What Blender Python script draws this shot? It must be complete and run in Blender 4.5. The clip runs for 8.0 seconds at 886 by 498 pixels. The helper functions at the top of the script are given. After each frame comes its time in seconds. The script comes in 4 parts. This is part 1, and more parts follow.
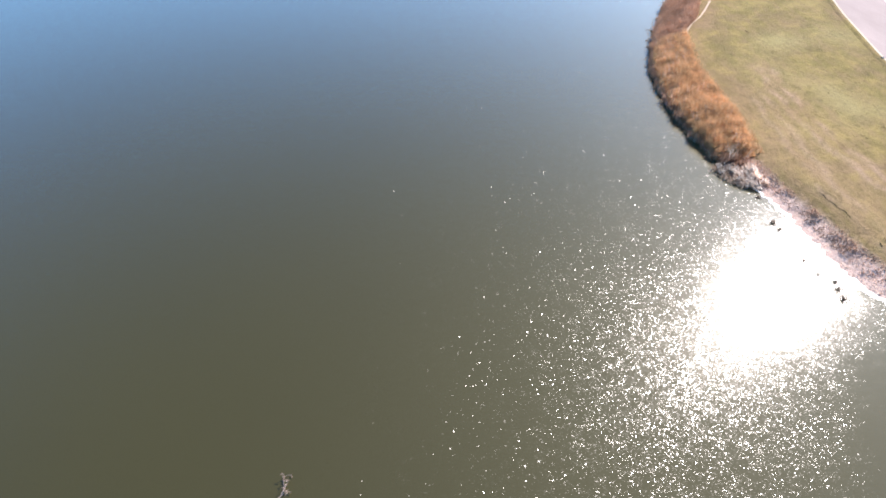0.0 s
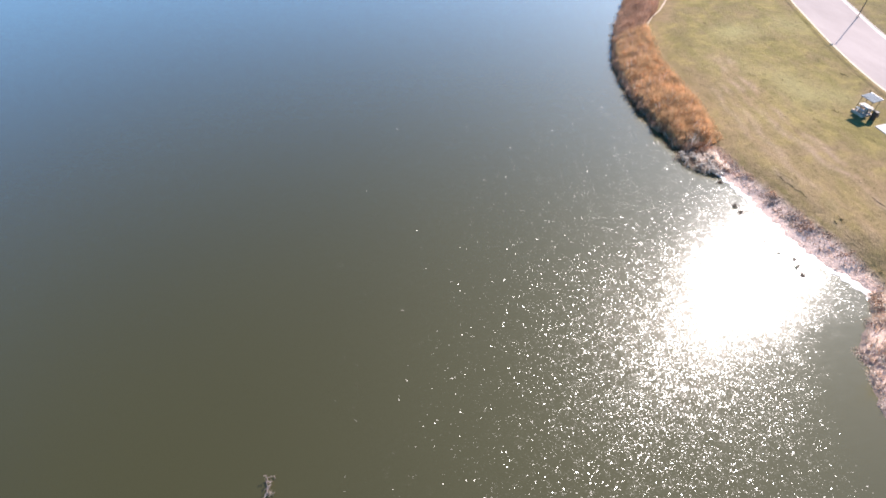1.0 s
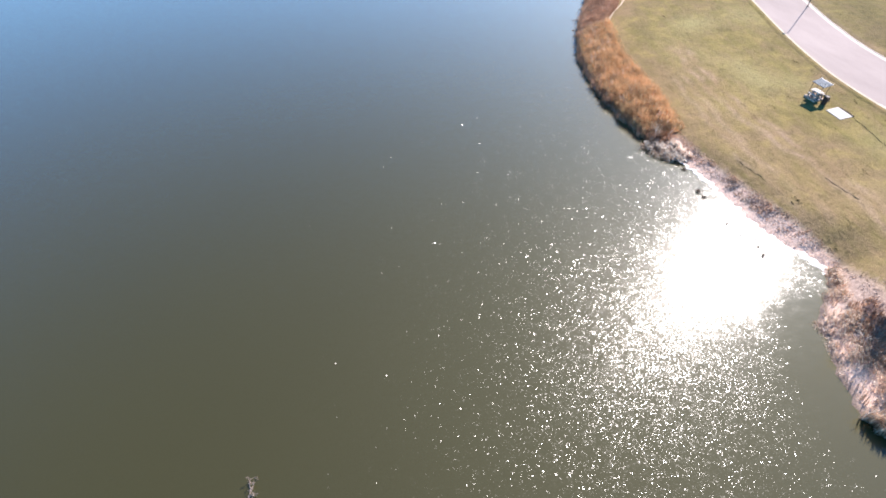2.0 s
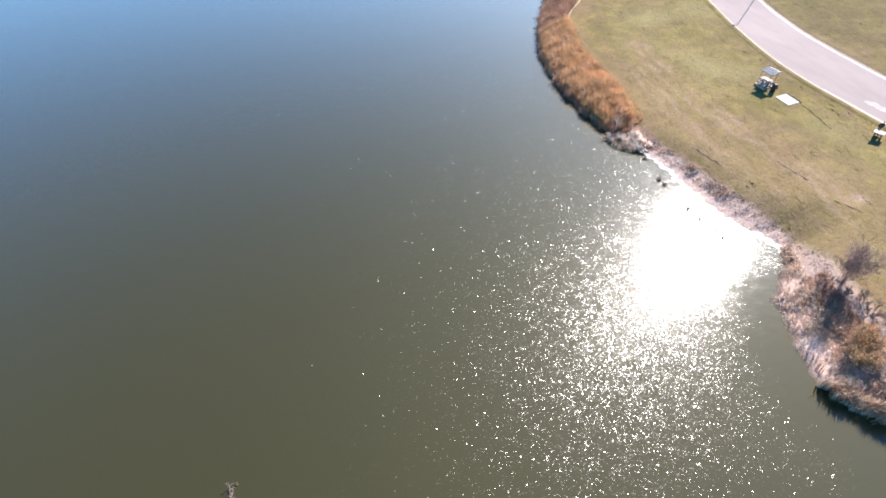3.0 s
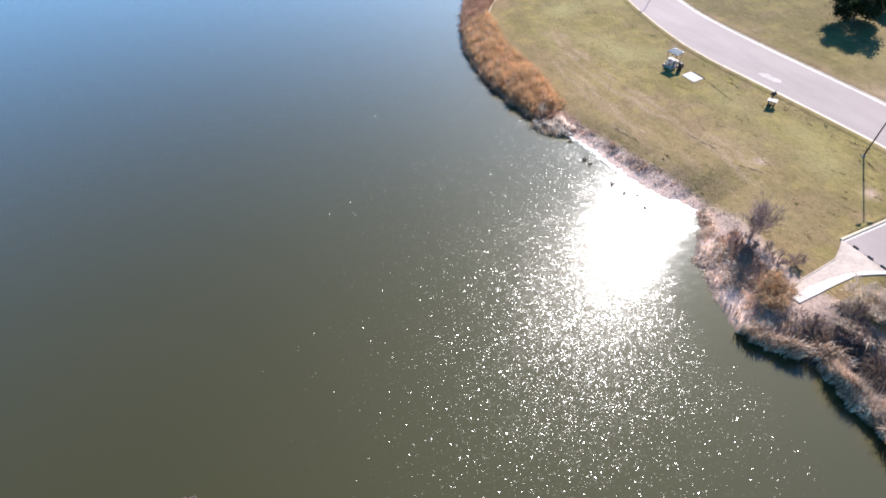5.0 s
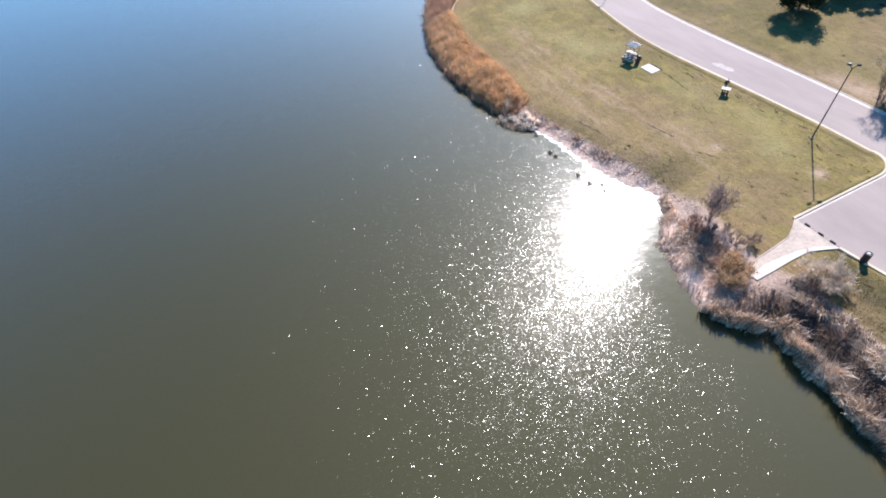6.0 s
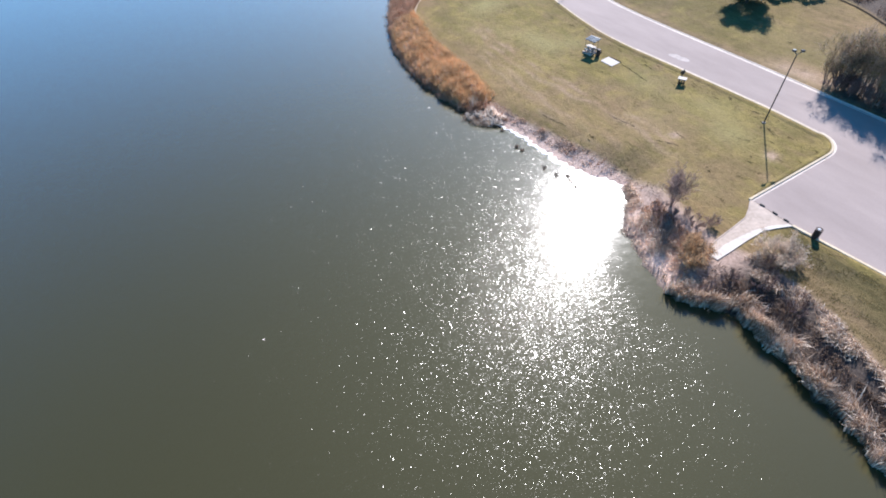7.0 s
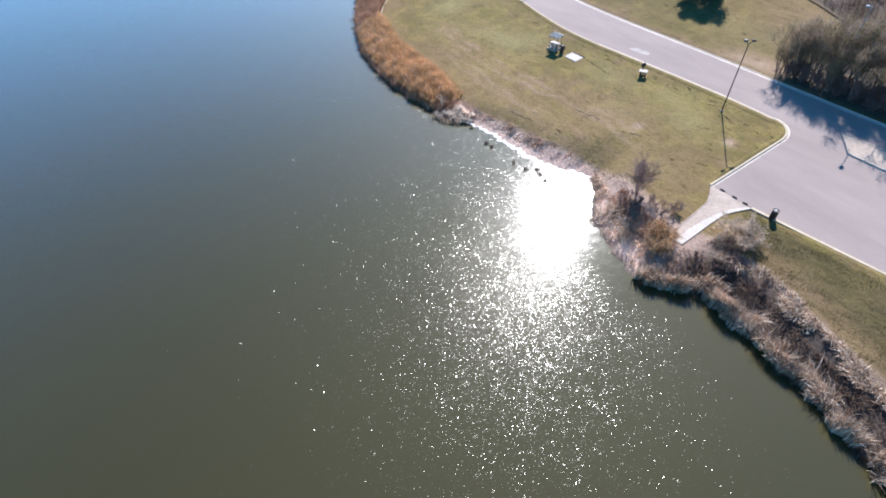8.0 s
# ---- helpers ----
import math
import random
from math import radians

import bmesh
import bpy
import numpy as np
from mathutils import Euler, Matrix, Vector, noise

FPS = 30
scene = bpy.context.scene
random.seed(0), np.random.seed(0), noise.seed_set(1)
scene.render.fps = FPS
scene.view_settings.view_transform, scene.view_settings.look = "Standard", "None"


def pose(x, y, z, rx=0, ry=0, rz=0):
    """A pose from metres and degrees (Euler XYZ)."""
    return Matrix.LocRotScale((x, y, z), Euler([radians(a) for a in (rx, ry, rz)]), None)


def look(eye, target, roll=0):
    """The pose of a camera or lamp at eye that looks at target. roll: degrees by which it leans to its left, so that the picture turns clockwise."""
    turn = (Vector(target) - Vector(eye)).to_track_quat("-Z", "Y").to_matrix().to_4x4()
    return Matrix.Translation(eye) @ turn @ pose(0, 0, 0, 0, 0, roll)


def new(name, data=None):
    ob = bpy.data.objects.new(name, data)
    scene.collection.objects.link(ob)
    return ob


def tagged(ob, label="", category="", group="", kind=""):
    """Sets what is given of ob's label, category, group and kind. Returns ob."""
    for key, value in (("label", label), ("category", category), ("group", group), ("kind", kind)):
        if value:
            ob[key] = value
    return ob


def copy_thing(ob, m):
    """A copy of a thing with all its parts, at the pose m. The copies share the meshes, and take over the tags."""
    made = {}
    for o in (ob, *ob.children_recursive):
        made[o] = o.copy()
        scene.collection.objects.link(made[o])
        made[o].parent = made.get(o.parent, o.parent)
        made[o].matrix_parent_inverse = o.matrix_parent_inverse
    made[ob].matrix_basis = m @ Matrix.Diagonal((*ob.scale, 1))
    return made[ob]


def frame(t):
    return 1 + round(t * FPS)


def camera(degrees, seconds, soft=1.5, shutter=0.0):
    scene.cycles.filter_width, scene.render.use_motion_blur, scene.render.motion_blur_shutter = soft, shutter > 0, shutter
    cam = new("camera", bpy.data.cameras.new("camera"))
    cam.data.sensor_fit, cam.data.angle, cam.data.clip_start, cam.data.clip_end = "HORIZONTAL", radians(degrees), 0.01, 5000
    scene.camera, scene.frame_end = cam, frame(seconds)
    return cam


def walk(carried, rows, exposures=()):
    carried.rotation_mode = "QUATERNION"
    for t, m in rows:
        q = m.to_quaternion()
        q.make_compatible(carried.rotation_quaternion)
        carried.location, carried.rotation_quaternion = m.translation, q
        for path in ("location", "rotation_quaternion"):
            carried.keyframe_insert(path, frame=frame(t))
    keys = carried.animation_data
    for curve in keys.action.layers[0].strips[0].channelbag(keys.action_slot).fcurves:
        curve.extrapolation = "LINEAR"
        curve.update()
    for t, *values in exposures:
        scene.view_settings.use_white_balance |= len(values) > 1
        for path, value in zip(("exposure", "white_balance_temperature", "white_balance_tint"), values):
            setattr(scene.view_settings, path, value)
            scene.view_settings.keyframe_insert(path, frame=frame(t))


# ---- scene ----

# ---------------------------------------------------------------- camera
cam = camera(84.25, 8.0, soft=1.85)
PATH = [  # seconds, eye, yaw to the left of +y, pitch up, roll
    (0.0, -0.12, 0.04, 34.62, -0.25, -45.16, -1.50),
    (0.5, 0.12, -0.32, 34.64, -1.76, -45.08, -1.75),
    (1.0, 0.35, -0.70, 34.67, -3.62, -45.13, -1.78),
    (1.5, 0.57, -1.08, 34.70, -5.28, -45.20, -1.85),
    (3.0, 1.16, -2.30, 34.78, -10.87, -45.05, -2.04),
    (3.5, 1.34, -2.72, 34.81, -12.96, -45.01, -2.02),
    (4.0, 1.51, -3.16, 34.84, -15.00, -44.96, -2.22),
    (4.5, 1.67, -3.61, 34.87, -16.82, -45.00, -2.30),
    (6.0, 2.09, -5.02, 34.95, -22.31, -45.03, -2.45),
    (6.5, 2.21, -5.51, 34.98, -24.15, -45.04, -2.61),
    (7.0, 2.32, -6.01, 35.00, -25.92, -45.05, -2.69),
    (7.5, 2.42, -6.52, 35.03, -27.35, -44.99, -2.84),
    (8.0, 2.51, -7.04, 35.06, -29.18, -44.99, -2.99),
]


def aimed(x, y, z, yaw, pitch, roll):
    a, b = radians(yaw), radians(pitch)
    ahead = Vector((-math.sin(a) * math.cos(b), math.cos(a) * math.cos(b), math.sin(b)))
    return look((x, y, z), Vector((x, y, z)) + ahead, roll)


walk(cam, [(r[0], aimed(*r[1:])) for r in PATH], exposures=[(0.0, 1.05, 5330, 13), (3.0, 1.01, 5240, 12), (4.5, 0.94, 5150, 10.5), (6.5, 0.80, 5030, 10), (8.0, 0.64, 4960, 8.5)])

# ---------------------------------------------------------------- light
SUN_EL, SUN_AZ = radians(41.0), radians(48.2)  # azimuth clockwise from +y
TO_SUN = Vector((math.sin(SUN_AZ) * math.cos(SUN_EL), math.cos(SUN_AZ) * math.cos(SUN_EL), math.sin(SUN_EL)))
world = bpy.data.worlds.new("sky")
scene.world = world
world.use_nodes = True
wn = world.node_tree.nodes
sky = wn.new("ShaderNodeTexSky")
sky.sky_type, sky.sun_disc = "NISHITA", False
sky.sun_elevation, sky.sun_rotation = SUN_EL, SUN_AZ
sky.altitude, sky.air_density, sky.dust_density, sky.ozone_density = 1200, 1.0, 0.1, 3.0
deep = wn.new("ShaderNodeMix")  # a clear, deep blue winter sky
deep.data_type, deep.blend_type = "RGBA", "MULTIPLY"
deep.inputs[0].default_value, deep.inputs[7].default_value = 1.0, (0.44, 0.91, 0.99, 1)
world.node_tree.links.new(sky.outputs[0], deep.inputs[6])
world.node_tree.links.new(deep.outputs[2], wn["Background"].inputs[0])
wn["Background"].inputs[1].default_value = 0.088
sun_data = bpy.data.lights.new("sun", "SUN")
sun_data.energy, sun_data.angle, sun_data.color = 5.6, radians(0.53), (1.0, 0.80, 0.61)
sun = new("sun", sun_data)
sun.matrix_world = look(TO_SUN * 300, (0, 0, 0))


# ---------------------------------------------------------------- material helpers
class Nodes:
    """A material with short calls for its nodes."""

    def __init__(self, name, rough=0.8, metal=0.0, spec=0.5):
        self.mat = bpy.data.materials.new(name)
        self.mat.use_nodes = True
        self.t = self.mat.node_tree
        self.out = self.t.nodes["Principled BSDF"]
        self.set("Roughness", rough), self.set("Metallic", metal), self.set("Specular IOR Level", spec)
        self.place = self.t.nodes.new("ShaderNodeNewGeometry").outputs["Position"]

    def set(self, key, value):
        socket = self.out.inputs[key]
        if isinstance(value, bpy.types.NodeSocket):
            self.t.links.new(value, socket)
        else:
            socket.default_value = value

    def node(self, kind, **ins):
        n = self.t.nodes.new(kind)
        for key, value in ins.items():
            socket = n.inputs[int(key[1:])] if key[0] == "i" and key[1:].isdigit() else n.inputs[key]
            if isinstance(value, bpy.types.NodeSocket):
                self.t.links.new(value, socket)
            else:
                socket.default_value = value
        return n

    def scaled(self, sx, sy, sz, turn=0.0):
        m = self.node("ShaderNodeMapping", Vector=self.place, Scale=(sx, sy, sz), Rotation=(0, 0, radians(turn)))
        return m.outputs[0]

    def noise(self, scale, detail=4.0, rough=0.6, vector=None, distort=0.0):
        return self.node("ShaderNodeTexNoise", Vector=vector or self.place, Scale=scale, Detail=detail, Roughness=rough, Distortion=distort).outputs[0]

    def ramp(self, fac, *stops):
        r = self.node("ShaderNodeValToRGB", Fac=fac)
        e = r.color_ramp.elements
        while len(e) < len(stops):
            e.new(0.5)
        for el, (at, col) in zip(e, stops):
            el.position = at
            el.color = (*col, 1) if isinstance(col, tuple) else (col, col, col, 1)
        return r.outputs[0]

    def mix(self, fac, a, b, how="MIX"):
        m = self.t.nodes.new("ShaderNodeMix")
        m.data_type, m.blend_type = "RGBA", how
        for socket, value in ((m.inputs[0], fac), (m.inputs[6], a), (m.inputs[7], b)):
            if isinstance(value, bpy.types.NodeSocket):
                self.t.links.new(value, socket)
            else:
                socket.default_value = (*value, 1) if isinstance(value, tuple) else value
        return m.outputs[2]

    def math(self, how, a, b=0.0):
        m = self.t.nodes.new("ShaderNodeMath")
        m.operation = how
        for socket, value in zip(m.inputs, (a, b)):
            if isinstance(value, bpy.types.NodeSocket):
                self.t.links.new(value, socket)
            else:
                socket.default_value = value
        return m.outputs[0]

    def attr(self, name):
        a = self.t.nodes.new("ShaderNodeAttribute")
        a.attribute_name = name
        return a.outputs["Fac"]

    def island(self):
        return self.t.nodes.new("ShaderNodeNewGeometry").outputs["Random Per Island"]

    def bump(self, height, strength=0.5, distance=0.05):
        self.set("Normal", self.node("ShaderNodeBump", Height=height, Strength=strength, Distance=distance).outputs[0])


def mat_blades(name, dark, mid, light, patch=0.35, through_light=0.4):
    """Thin dry blades, twigs or leaves that let some light through."""
    n = Nodes(name, 0.75, spec=0.2)
    c = n.ramp(n.island(), (0.0, dark), (0.5, mid), (1.0, light))
    big = n.ramp(n.noise(patch, 3), (0.3, 0.6), (0.7, 1.25))
    c = n.mix(1.0, c, big, "MULTIPLY")
    n.set("Base Color", c)
    if through_light:
        thin = n.node("ShaderNodeBsdfTranslucent", Color=c)
        both = n.node("ShaderNodeMixShader", i0=through_light, i1=n.out.outputs[0], i2=thin.outputs[0])
        n.t.links.new(both.outputs[0], n.t.nodes["Material Output"].inputs[0])
    return n.mat


def mat_plain(name, a, b, scale=6.0, rough=0.7, metal=0.0, bump=0.2, spec=0.4):
    n = Nodes(name, rough, metal, spec)
    f = n.noise(scale, 5)
    g = n.noise(scale * 0.13, 3)
    c = n.ramp(f, (0.3, a), (0.7, b))
    n.set("Base Color", n.mix(1.0, c, n.ramp(g, (0.3, 0.82), (0.7, 1.1)), "MULTIPLY"))
    n.bump(f, bump, 0.01)
    return n.mat


def mat_water():
    """Silty water; wind ripples of two sizes tilt the surface, each ripple face a little differently, less so in the lee of the bank."""
    n = Nodes("murky_lake_water", 0.10, spec=0.3)
    n.set("IOR", 1.33), n.set("Coat Weight", 0.38), n.set("Coat Roughness", 0.122), n.set("Coat IOR", 1.33)
    silt = n.noise(0.02, 4, 0.55)
    n.set("Base Color", n.ramp(silt, (0.25, (0.0280, 0.0248, 0.0024)), (0.75, (0.0334, 0.0296, 0.0032))))

    def vec(how, a, b=(0, 0, 0)):
        v = n.node("ShaderNodeVectorMath", i0=a, i1=b)
        v.operation = how
        return v.outputs[0]

    def spread(v, by):
        return n.node("ShaderNodeCombineXYZ", X=n.math("MULTIPLY", v[0], by), Y=n.math("MULTIPLY", v[1], by)).outputs[0]

    flat = vec("MULTIPLY", n.place, (1, 1, 0))
    bent = vec("ADD", flat, vec("MULTIPLY", n.node("ShaderNodeTexNoise", Vector=flat, Scale=5.0, Detail=1.0).outputs["Color"], (0.16, 0.16, 0)))
    turned = n.node("ShaderNodeMapping", Vector=bent, Rotation=(0, 0, radians(40)), Scale=(0.8, 1.8, 1.0)).outputs[0]
    face = vec("ADD", n.node("ShaderNodeTexVoronoi", Vector=turned, Scale=21.0).outputs["Color"], n.node("ShaderNodeTexVoronoi", Vector=vec("ADD", turned, (3.7, 1.9, 0)), Scale=13.0).outputs["Color"])
    axes = n.node("ShaderNodeSeparateXYZ", Vector=vec("SUBTRACT", face, (1.0, 1.0, 0.0))).outputs
    steep = n.math("ADD", n.math("MULTIPLY", n.math("MULTIPLY", axes[2], axes[2]), 0.105), 0.078)
    swell = n.node("ShaderNodeTexNoise", Vector=turned, Scale=1.1, Detail=2.0, Roughness=0.6).outputs["Color"]
    gust = n.ramp(n.noise(0.7, 3), (0.3, 0.7), (0.5, 1.0), (0.74, 1.4))
    gust = n.math("MULTIPLY", gust, n.math("SUBTRACT", 1.0, n.math("MULTIPLY", n.attr("calm"), 0.85)))
    slope = vec("ADD", spread(axes, n.math("MULTIPLY", steep, gust)), vec("MULTIPLY", vec("SUBTRACT", swell, (0.5, 0.5, 0.5)), (0.18, 0.18, 0)))
    n.set("Coat Normal", vec("NORMALIZE", vec("ADD", slope, (0.062, 0.018, 1))))
    rippled = vec("NORMALIZE", vec("ADD", vec("MULTIPLY", slope, (0.2, 0.2, 0)), (-0.006, -0.012, 1)))
    n.set("Normal", rippled)
    mirror = n.node("ShaderNodeBsdfGlossy", Roughness=0.10, Normal=rippled)
    scatter = n.node("ShaderNodeBsdfGlossy", Color=(1.0, 0.96, 0.74, 1), Roughness=0.68)
    skim = n.node("ShaderNodeFresnel", IOR=1.33).outputs[0]
    both = n.node("ShaderNodeMixShader", i0=n.math("MAXIMUM", n.math("SUBTRACT", n.math("MULTIPLY", skim, 2.2), 0.018), 0.012), i1=n.out.outputs[0], i2=mirror.outputs[0])
    both = n.node("ShaderNodeMixShader", i0=n.math("ADD", n.math("MULTIPLY", skim, 0.48), 0.014), i1=both.outputs[0], i2=scatter.outputs[0])
    n.t.links.new(both.outputs[0], n.t.nodes["Material Output"].inputs[0])
    return n.mat


def mat_ground():
    n = Nodes("winter_grass_ground", 0.9, spec=0.15)
    big = n.noise(0.11, 5, 0.62, distort=0.4)
    mid = n.noise(0.8, 5, 0.65, n.scaled(1.1, 0.28, 1.0, -6))
    fine = n.noise(5.0, 5, 0.75)
    grass = n.ramp(big, (0.30, (0.236, 0.166, 0.084)), (0.42, (0.190, 0.146, 0.056)), (0.54, (0.188, 0.152, 0.046)), (0.68, (0.285, 0.226, 0.078)))
    grass = n.mix(n.ramp(mid, (0.43, 0.0), (0.62, 0.65)), grass, (0.236, 0.168, 0.078))
    patchy = n.noise(0.33, 4, 0.6, distort=0.6)
    grass = n.mix(n.ramp(patchy, (0.50, 0.0), (0.68, 0.75)), grass, (0.300, 0.236, 0.074))
    grass = n.mix(n.ramp(patchy, (0.30, 0.6), (0.44, 0.0)), grass, (0.148, 0.122, 0.044))
    grass = n.mix(n.attr("lush"), grass, (0.300, 0.256, 0.104))
    grass = n.mix(n.attr("rank"), grass, n.ramp(mid, (0.35, (0.066, 0.056, 0.019)), (0.65, (0.122, 0.098, 0.034))))
    worn = n.ramp(mid, (0.3, (0.222, 0.150, 0.074)), (0.7, (0.322, 0.222, 0.118)))
    wear = n.math("MULTIPLY", n.attr("wear"), n.ramp(n.noise(0.45, 4, 0.7, n.scaled(2.0, 0.6, 1.0, 8)), (0.3, 0.25), (0.65, 1.0)))
    c = n.mix(wear, grass, worn)
    mud = n.ramp(fine, (0.3, (0.54, 0.385, 0.295)), (0.7, (0.78, 0.585, 0.475)))
    c = n.mix(n.attr("mud"), c, mud)
    c = n.mix(n.attr("soil"), c, n.ramp(fine, (0.3, (0.070, 0.055, 0.045)), (0.7, (0.14, 0.112, 0.09))))
    c = n.mix(1.0, c, n.ramp(fine, (0.25, 0.82), (0.75, 1.16)), "MULTIPLY")
    clods = n.noise(1.3, 4, 0.7, n.scaled(1.25, 0.7, 1.0, 18), 1.2)
    c = n.mix(1.0, c, n.ramp(clods, (0.30, 0.66), (0.45, 0.98), (0.72, 1.14)), "MULTIPLY")
    n.set("Base Color", c)
    n.bump(n.math("ADD", fine, n.math("MULTIPLY", clods, 2.0)), 0.5, 0.10)
    return n.mat


def mat_asphalt():
    n = Nodes("pale_worn_asphalt", 0.85, spec=0.3)
    fine = n.noise(14.0, 4, 0.7)
    big = n.noise(0.25, 5, 0.6, n.scaled(1.0, 0.3, 1.0))
    streak = n.noise(0.6, 4, 0.6, n.scaled(1.1, 0.16, 1.0, 14), 0.8)
    c = n.ramp(big, (0.3, (0.338, 0.276, 0.246)), (0.7, (0.424, 0.348, 0.311)))
    c = n.mix(1.0, c, n.ramp(streak, (0.3, 0.95), (0.7, 1.04)), "MULTIPLY")
    c = n.mix(1.0, c, n.ramp(fine, (0.2, 0.85), (0.8, 1.12)), "MULTIPLY")
    n.set("Base Color", c)
    n.bump(fine, 0.4, 0.01)
    return n.mat


WATER, GROUND, ASPHALT = mat_water(), mat_ground(), mat_asphalt()
CONCRETE = mat_plain("weathered_concrete", (0.45, 0.36, 0.285), (0.62, 0.51, 0.415), 3.0, 0.85)
CONCRETE_LIGHT = mat_plain("sunbleached_concrete", (0.62, 0.55, 0.47), (0.77, 0.70, 0.61), 3.0, 0.85)
PATCH = mat_plain("pale_worn_asphalt_patch", (0.40, 0.34, 0.305), (0.60, 0.52, 0.465), 1.6, 0.85)
SAND = mat_plain("pale_sand", (0.48, 0.38, 0.27), (0.62, 0.51, 0.38), 3.0, 0.95)
KERB = mat_plain("kerb_concrete", (0.50, 0.42, 0.34), (0.70, 0.60, 0.50), 2.0, 0.85)
GUTTER = mat_plain("pale_gutter_concrete", (0.60, 0.51, 0.43), (0.78, 0.67, 0.57), 2.5, 0.85)
KERB_WORN = mat_plain("old_yellow_kerb_paint", (0.56, 0.46, 0.305), (0.71, 0.595, 0.42), 1.5, 0.8)
STEEL_DARK = mat_plain("dark_painted_steel", (0.025, 0.024, 0.024), (0.05, 0.047, 0.045), 8.0, 0.5, 0.3)
STEEL_ROOF = mat_plain("grey_metal_sheet", (0.075, 0.10, 0.13), (0.115, 0.145, 0.18), 3.0, 0.6, 0.2)
GALVANISED = mat_plain("galvanised_steel", (0.20, 0.21, 0.22), (0.30, 0.31, 0.32), 6.0, 0.45, 0.5)
LAMP_GLASS = mat_plain("lamp_lens", (0.55, 0.55, 0.52), (0.75, 0.75, 0.7), 8.0, 0.25)
BARREL = mat_plain("dark_brown_barrel", (0.03, 0.02, 0.016), (0.07, 0.045, 0.035), 6.0, 0.6)
BAG = mat_plain("white_bin_bag", (0.7, 0.7, 0.7), (0.85, 0.85, 0.85), 9.0, 0.4)
DARK_SOIL = mat_plain("dark_wet_soil", (0.025, 0.022, 0.018), (0.06, 0.05, 0.04), 2.0, 1.0, 0.0, 0.2, 0.02)
RUBBER = mat_plain("black_rubber", (0.02, 0.02, 0.02), (0.04, 0.04, 0.04), 9.0, 0.8)
BARK_PALE = mat_plain("pale_dusty_bark", (0.10, 0.08, 0.062), (0.21, 0.172, 0.135), 5.0, 0.9)
BARK = mat_plain("grey_brown_bark", (0.075, 0.058, 0.045), (0.15, 0.12, 0.095), 5.0, 0.9)
REED_ORANGE = mat_blades("rusty_reeds", (0.50, 0.295, 0.135), (0.70, 0.45, 0.225), (0.88, 0.63, 0.37), 0.6, 0.4)
REED_BROWN = mat_blades("pink_brown_reeds", (0.36, 0.205, 0.125), (0.52, 0.325, 0.21), (0.70, 0.49, 0.35), 0.4, 0.35)
REED_PALE = mat_blades("pale_dead_reeds", (0.27, 0.17, 0.105), (0.62, 0.455, 0.315), (0.97, 0.85, 0.70), 0.6, 0.3)
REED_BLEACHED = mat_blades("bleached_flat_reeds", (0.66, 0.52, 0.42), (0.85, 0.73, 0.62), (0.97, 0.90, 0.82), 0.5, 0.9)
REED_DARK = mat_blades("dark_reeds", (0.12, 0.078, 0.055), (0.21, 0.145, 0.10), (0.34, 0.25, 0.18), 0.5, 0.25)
TWIG_GREY = mat_blades("grey_twigs", (0.40, 0.315, 0.28), (0.58, 0.47, 0.43), (0.74, 0.63, 0.59), 0.6, 0.7)
TWIG_OLIVE = mat_blades("olive_brown_twigs", (0.23, 0.18, 0.135), (0.39, 0.305, 0.23), (0.58, 0.465, 0.33), 0.5, 0.4)
TWIG_BROWN = mat_blades("brown_twigs", (0.18, 0.13, 0.12), (0.32, 0.22, 0.19), (0.48, 0.36, 0.31), 0.6)
TWIG_WHITE = mat_blades("bleached_twigs", (0.75, 0.70, 0.64), (0.85, 0.81, 0.76), (0.95, 0.92, 0.88), 0.6, 0.9)
TWIG_PALE = mat_blades("pale_twigs", (0.54, 0.45, 0.35), (0.74, 0.63, 0.52), (0.90, 0.80, 0.69), 0.6, 0.75)
LEAF_RUST = mat_blades("rust_leaves", (0.46, 0.285, 0.14), (0.63, 0.41, 0.215), (0.79, 0.575, 0.35), 0.8, 0.5)
LEAF_DARK = mat_blades("evergreen_leaves", (0.018, 0.026, 0.012), (0.035, 0.048, 0.020), (0.06, 0.075, 0.03), 0.8)
LEAF_OLIVE = mat_blades("olive_sparse_leaves", (0.15, 0.135, 0.04), (0.23, 0.20, 0.06), (0.33, 0.28, 0.09), 0.6)
WEED = mat_blades("dark_lawn_weeds", (0.10, 0.084, 0.036), (0.14, 0.115, 0.05), (0.19, 0.155, 0.068), 0.5, 0.2)
TUFT = mat_blades("dry_grass_tufts", (0.17, 0.145, 0.05), (0.25, 0.205, 0.075), (0.36, 0.29, 0.13), 0.4)


# ---------------------------------------------------------------- mesh helpers
def mesh_of(name, verts, faces, material, smooth=False):
    me = bpy.data.meshes.new(name)
    me.from_pydata([tuple(v) for v in verts], [], [tuple(f) for f in faces])
    me.materials.append(material)
    if smooth:
        me.polygons.foreach_set("use_smooth", [True] * len(me.polygons))
    me.update()
    return me


def part(name, bm, material, parent, label=""):
    me = bpy.data.meshes.new(name)
    bm.to_mesh(me)
    bm.free()
    me.materials.append(material)
    ob = new(name, me)
    ob.parent = parent
    return tagged(ob, label)


def piece(name, me, parent, m=None, label=""):
    ob = new(name, me)
    ob.parent = parent
    if m is not None:
        ob.matrix_local = m
    return tagged(ob, label)


def thing(name, x, y, z, turn=0.0):
    ob = new(name)
    ob.empty_display_size = 0.2
    ob.matrix_world = pose(x, y, z, 0, 0, turn)
    return ob


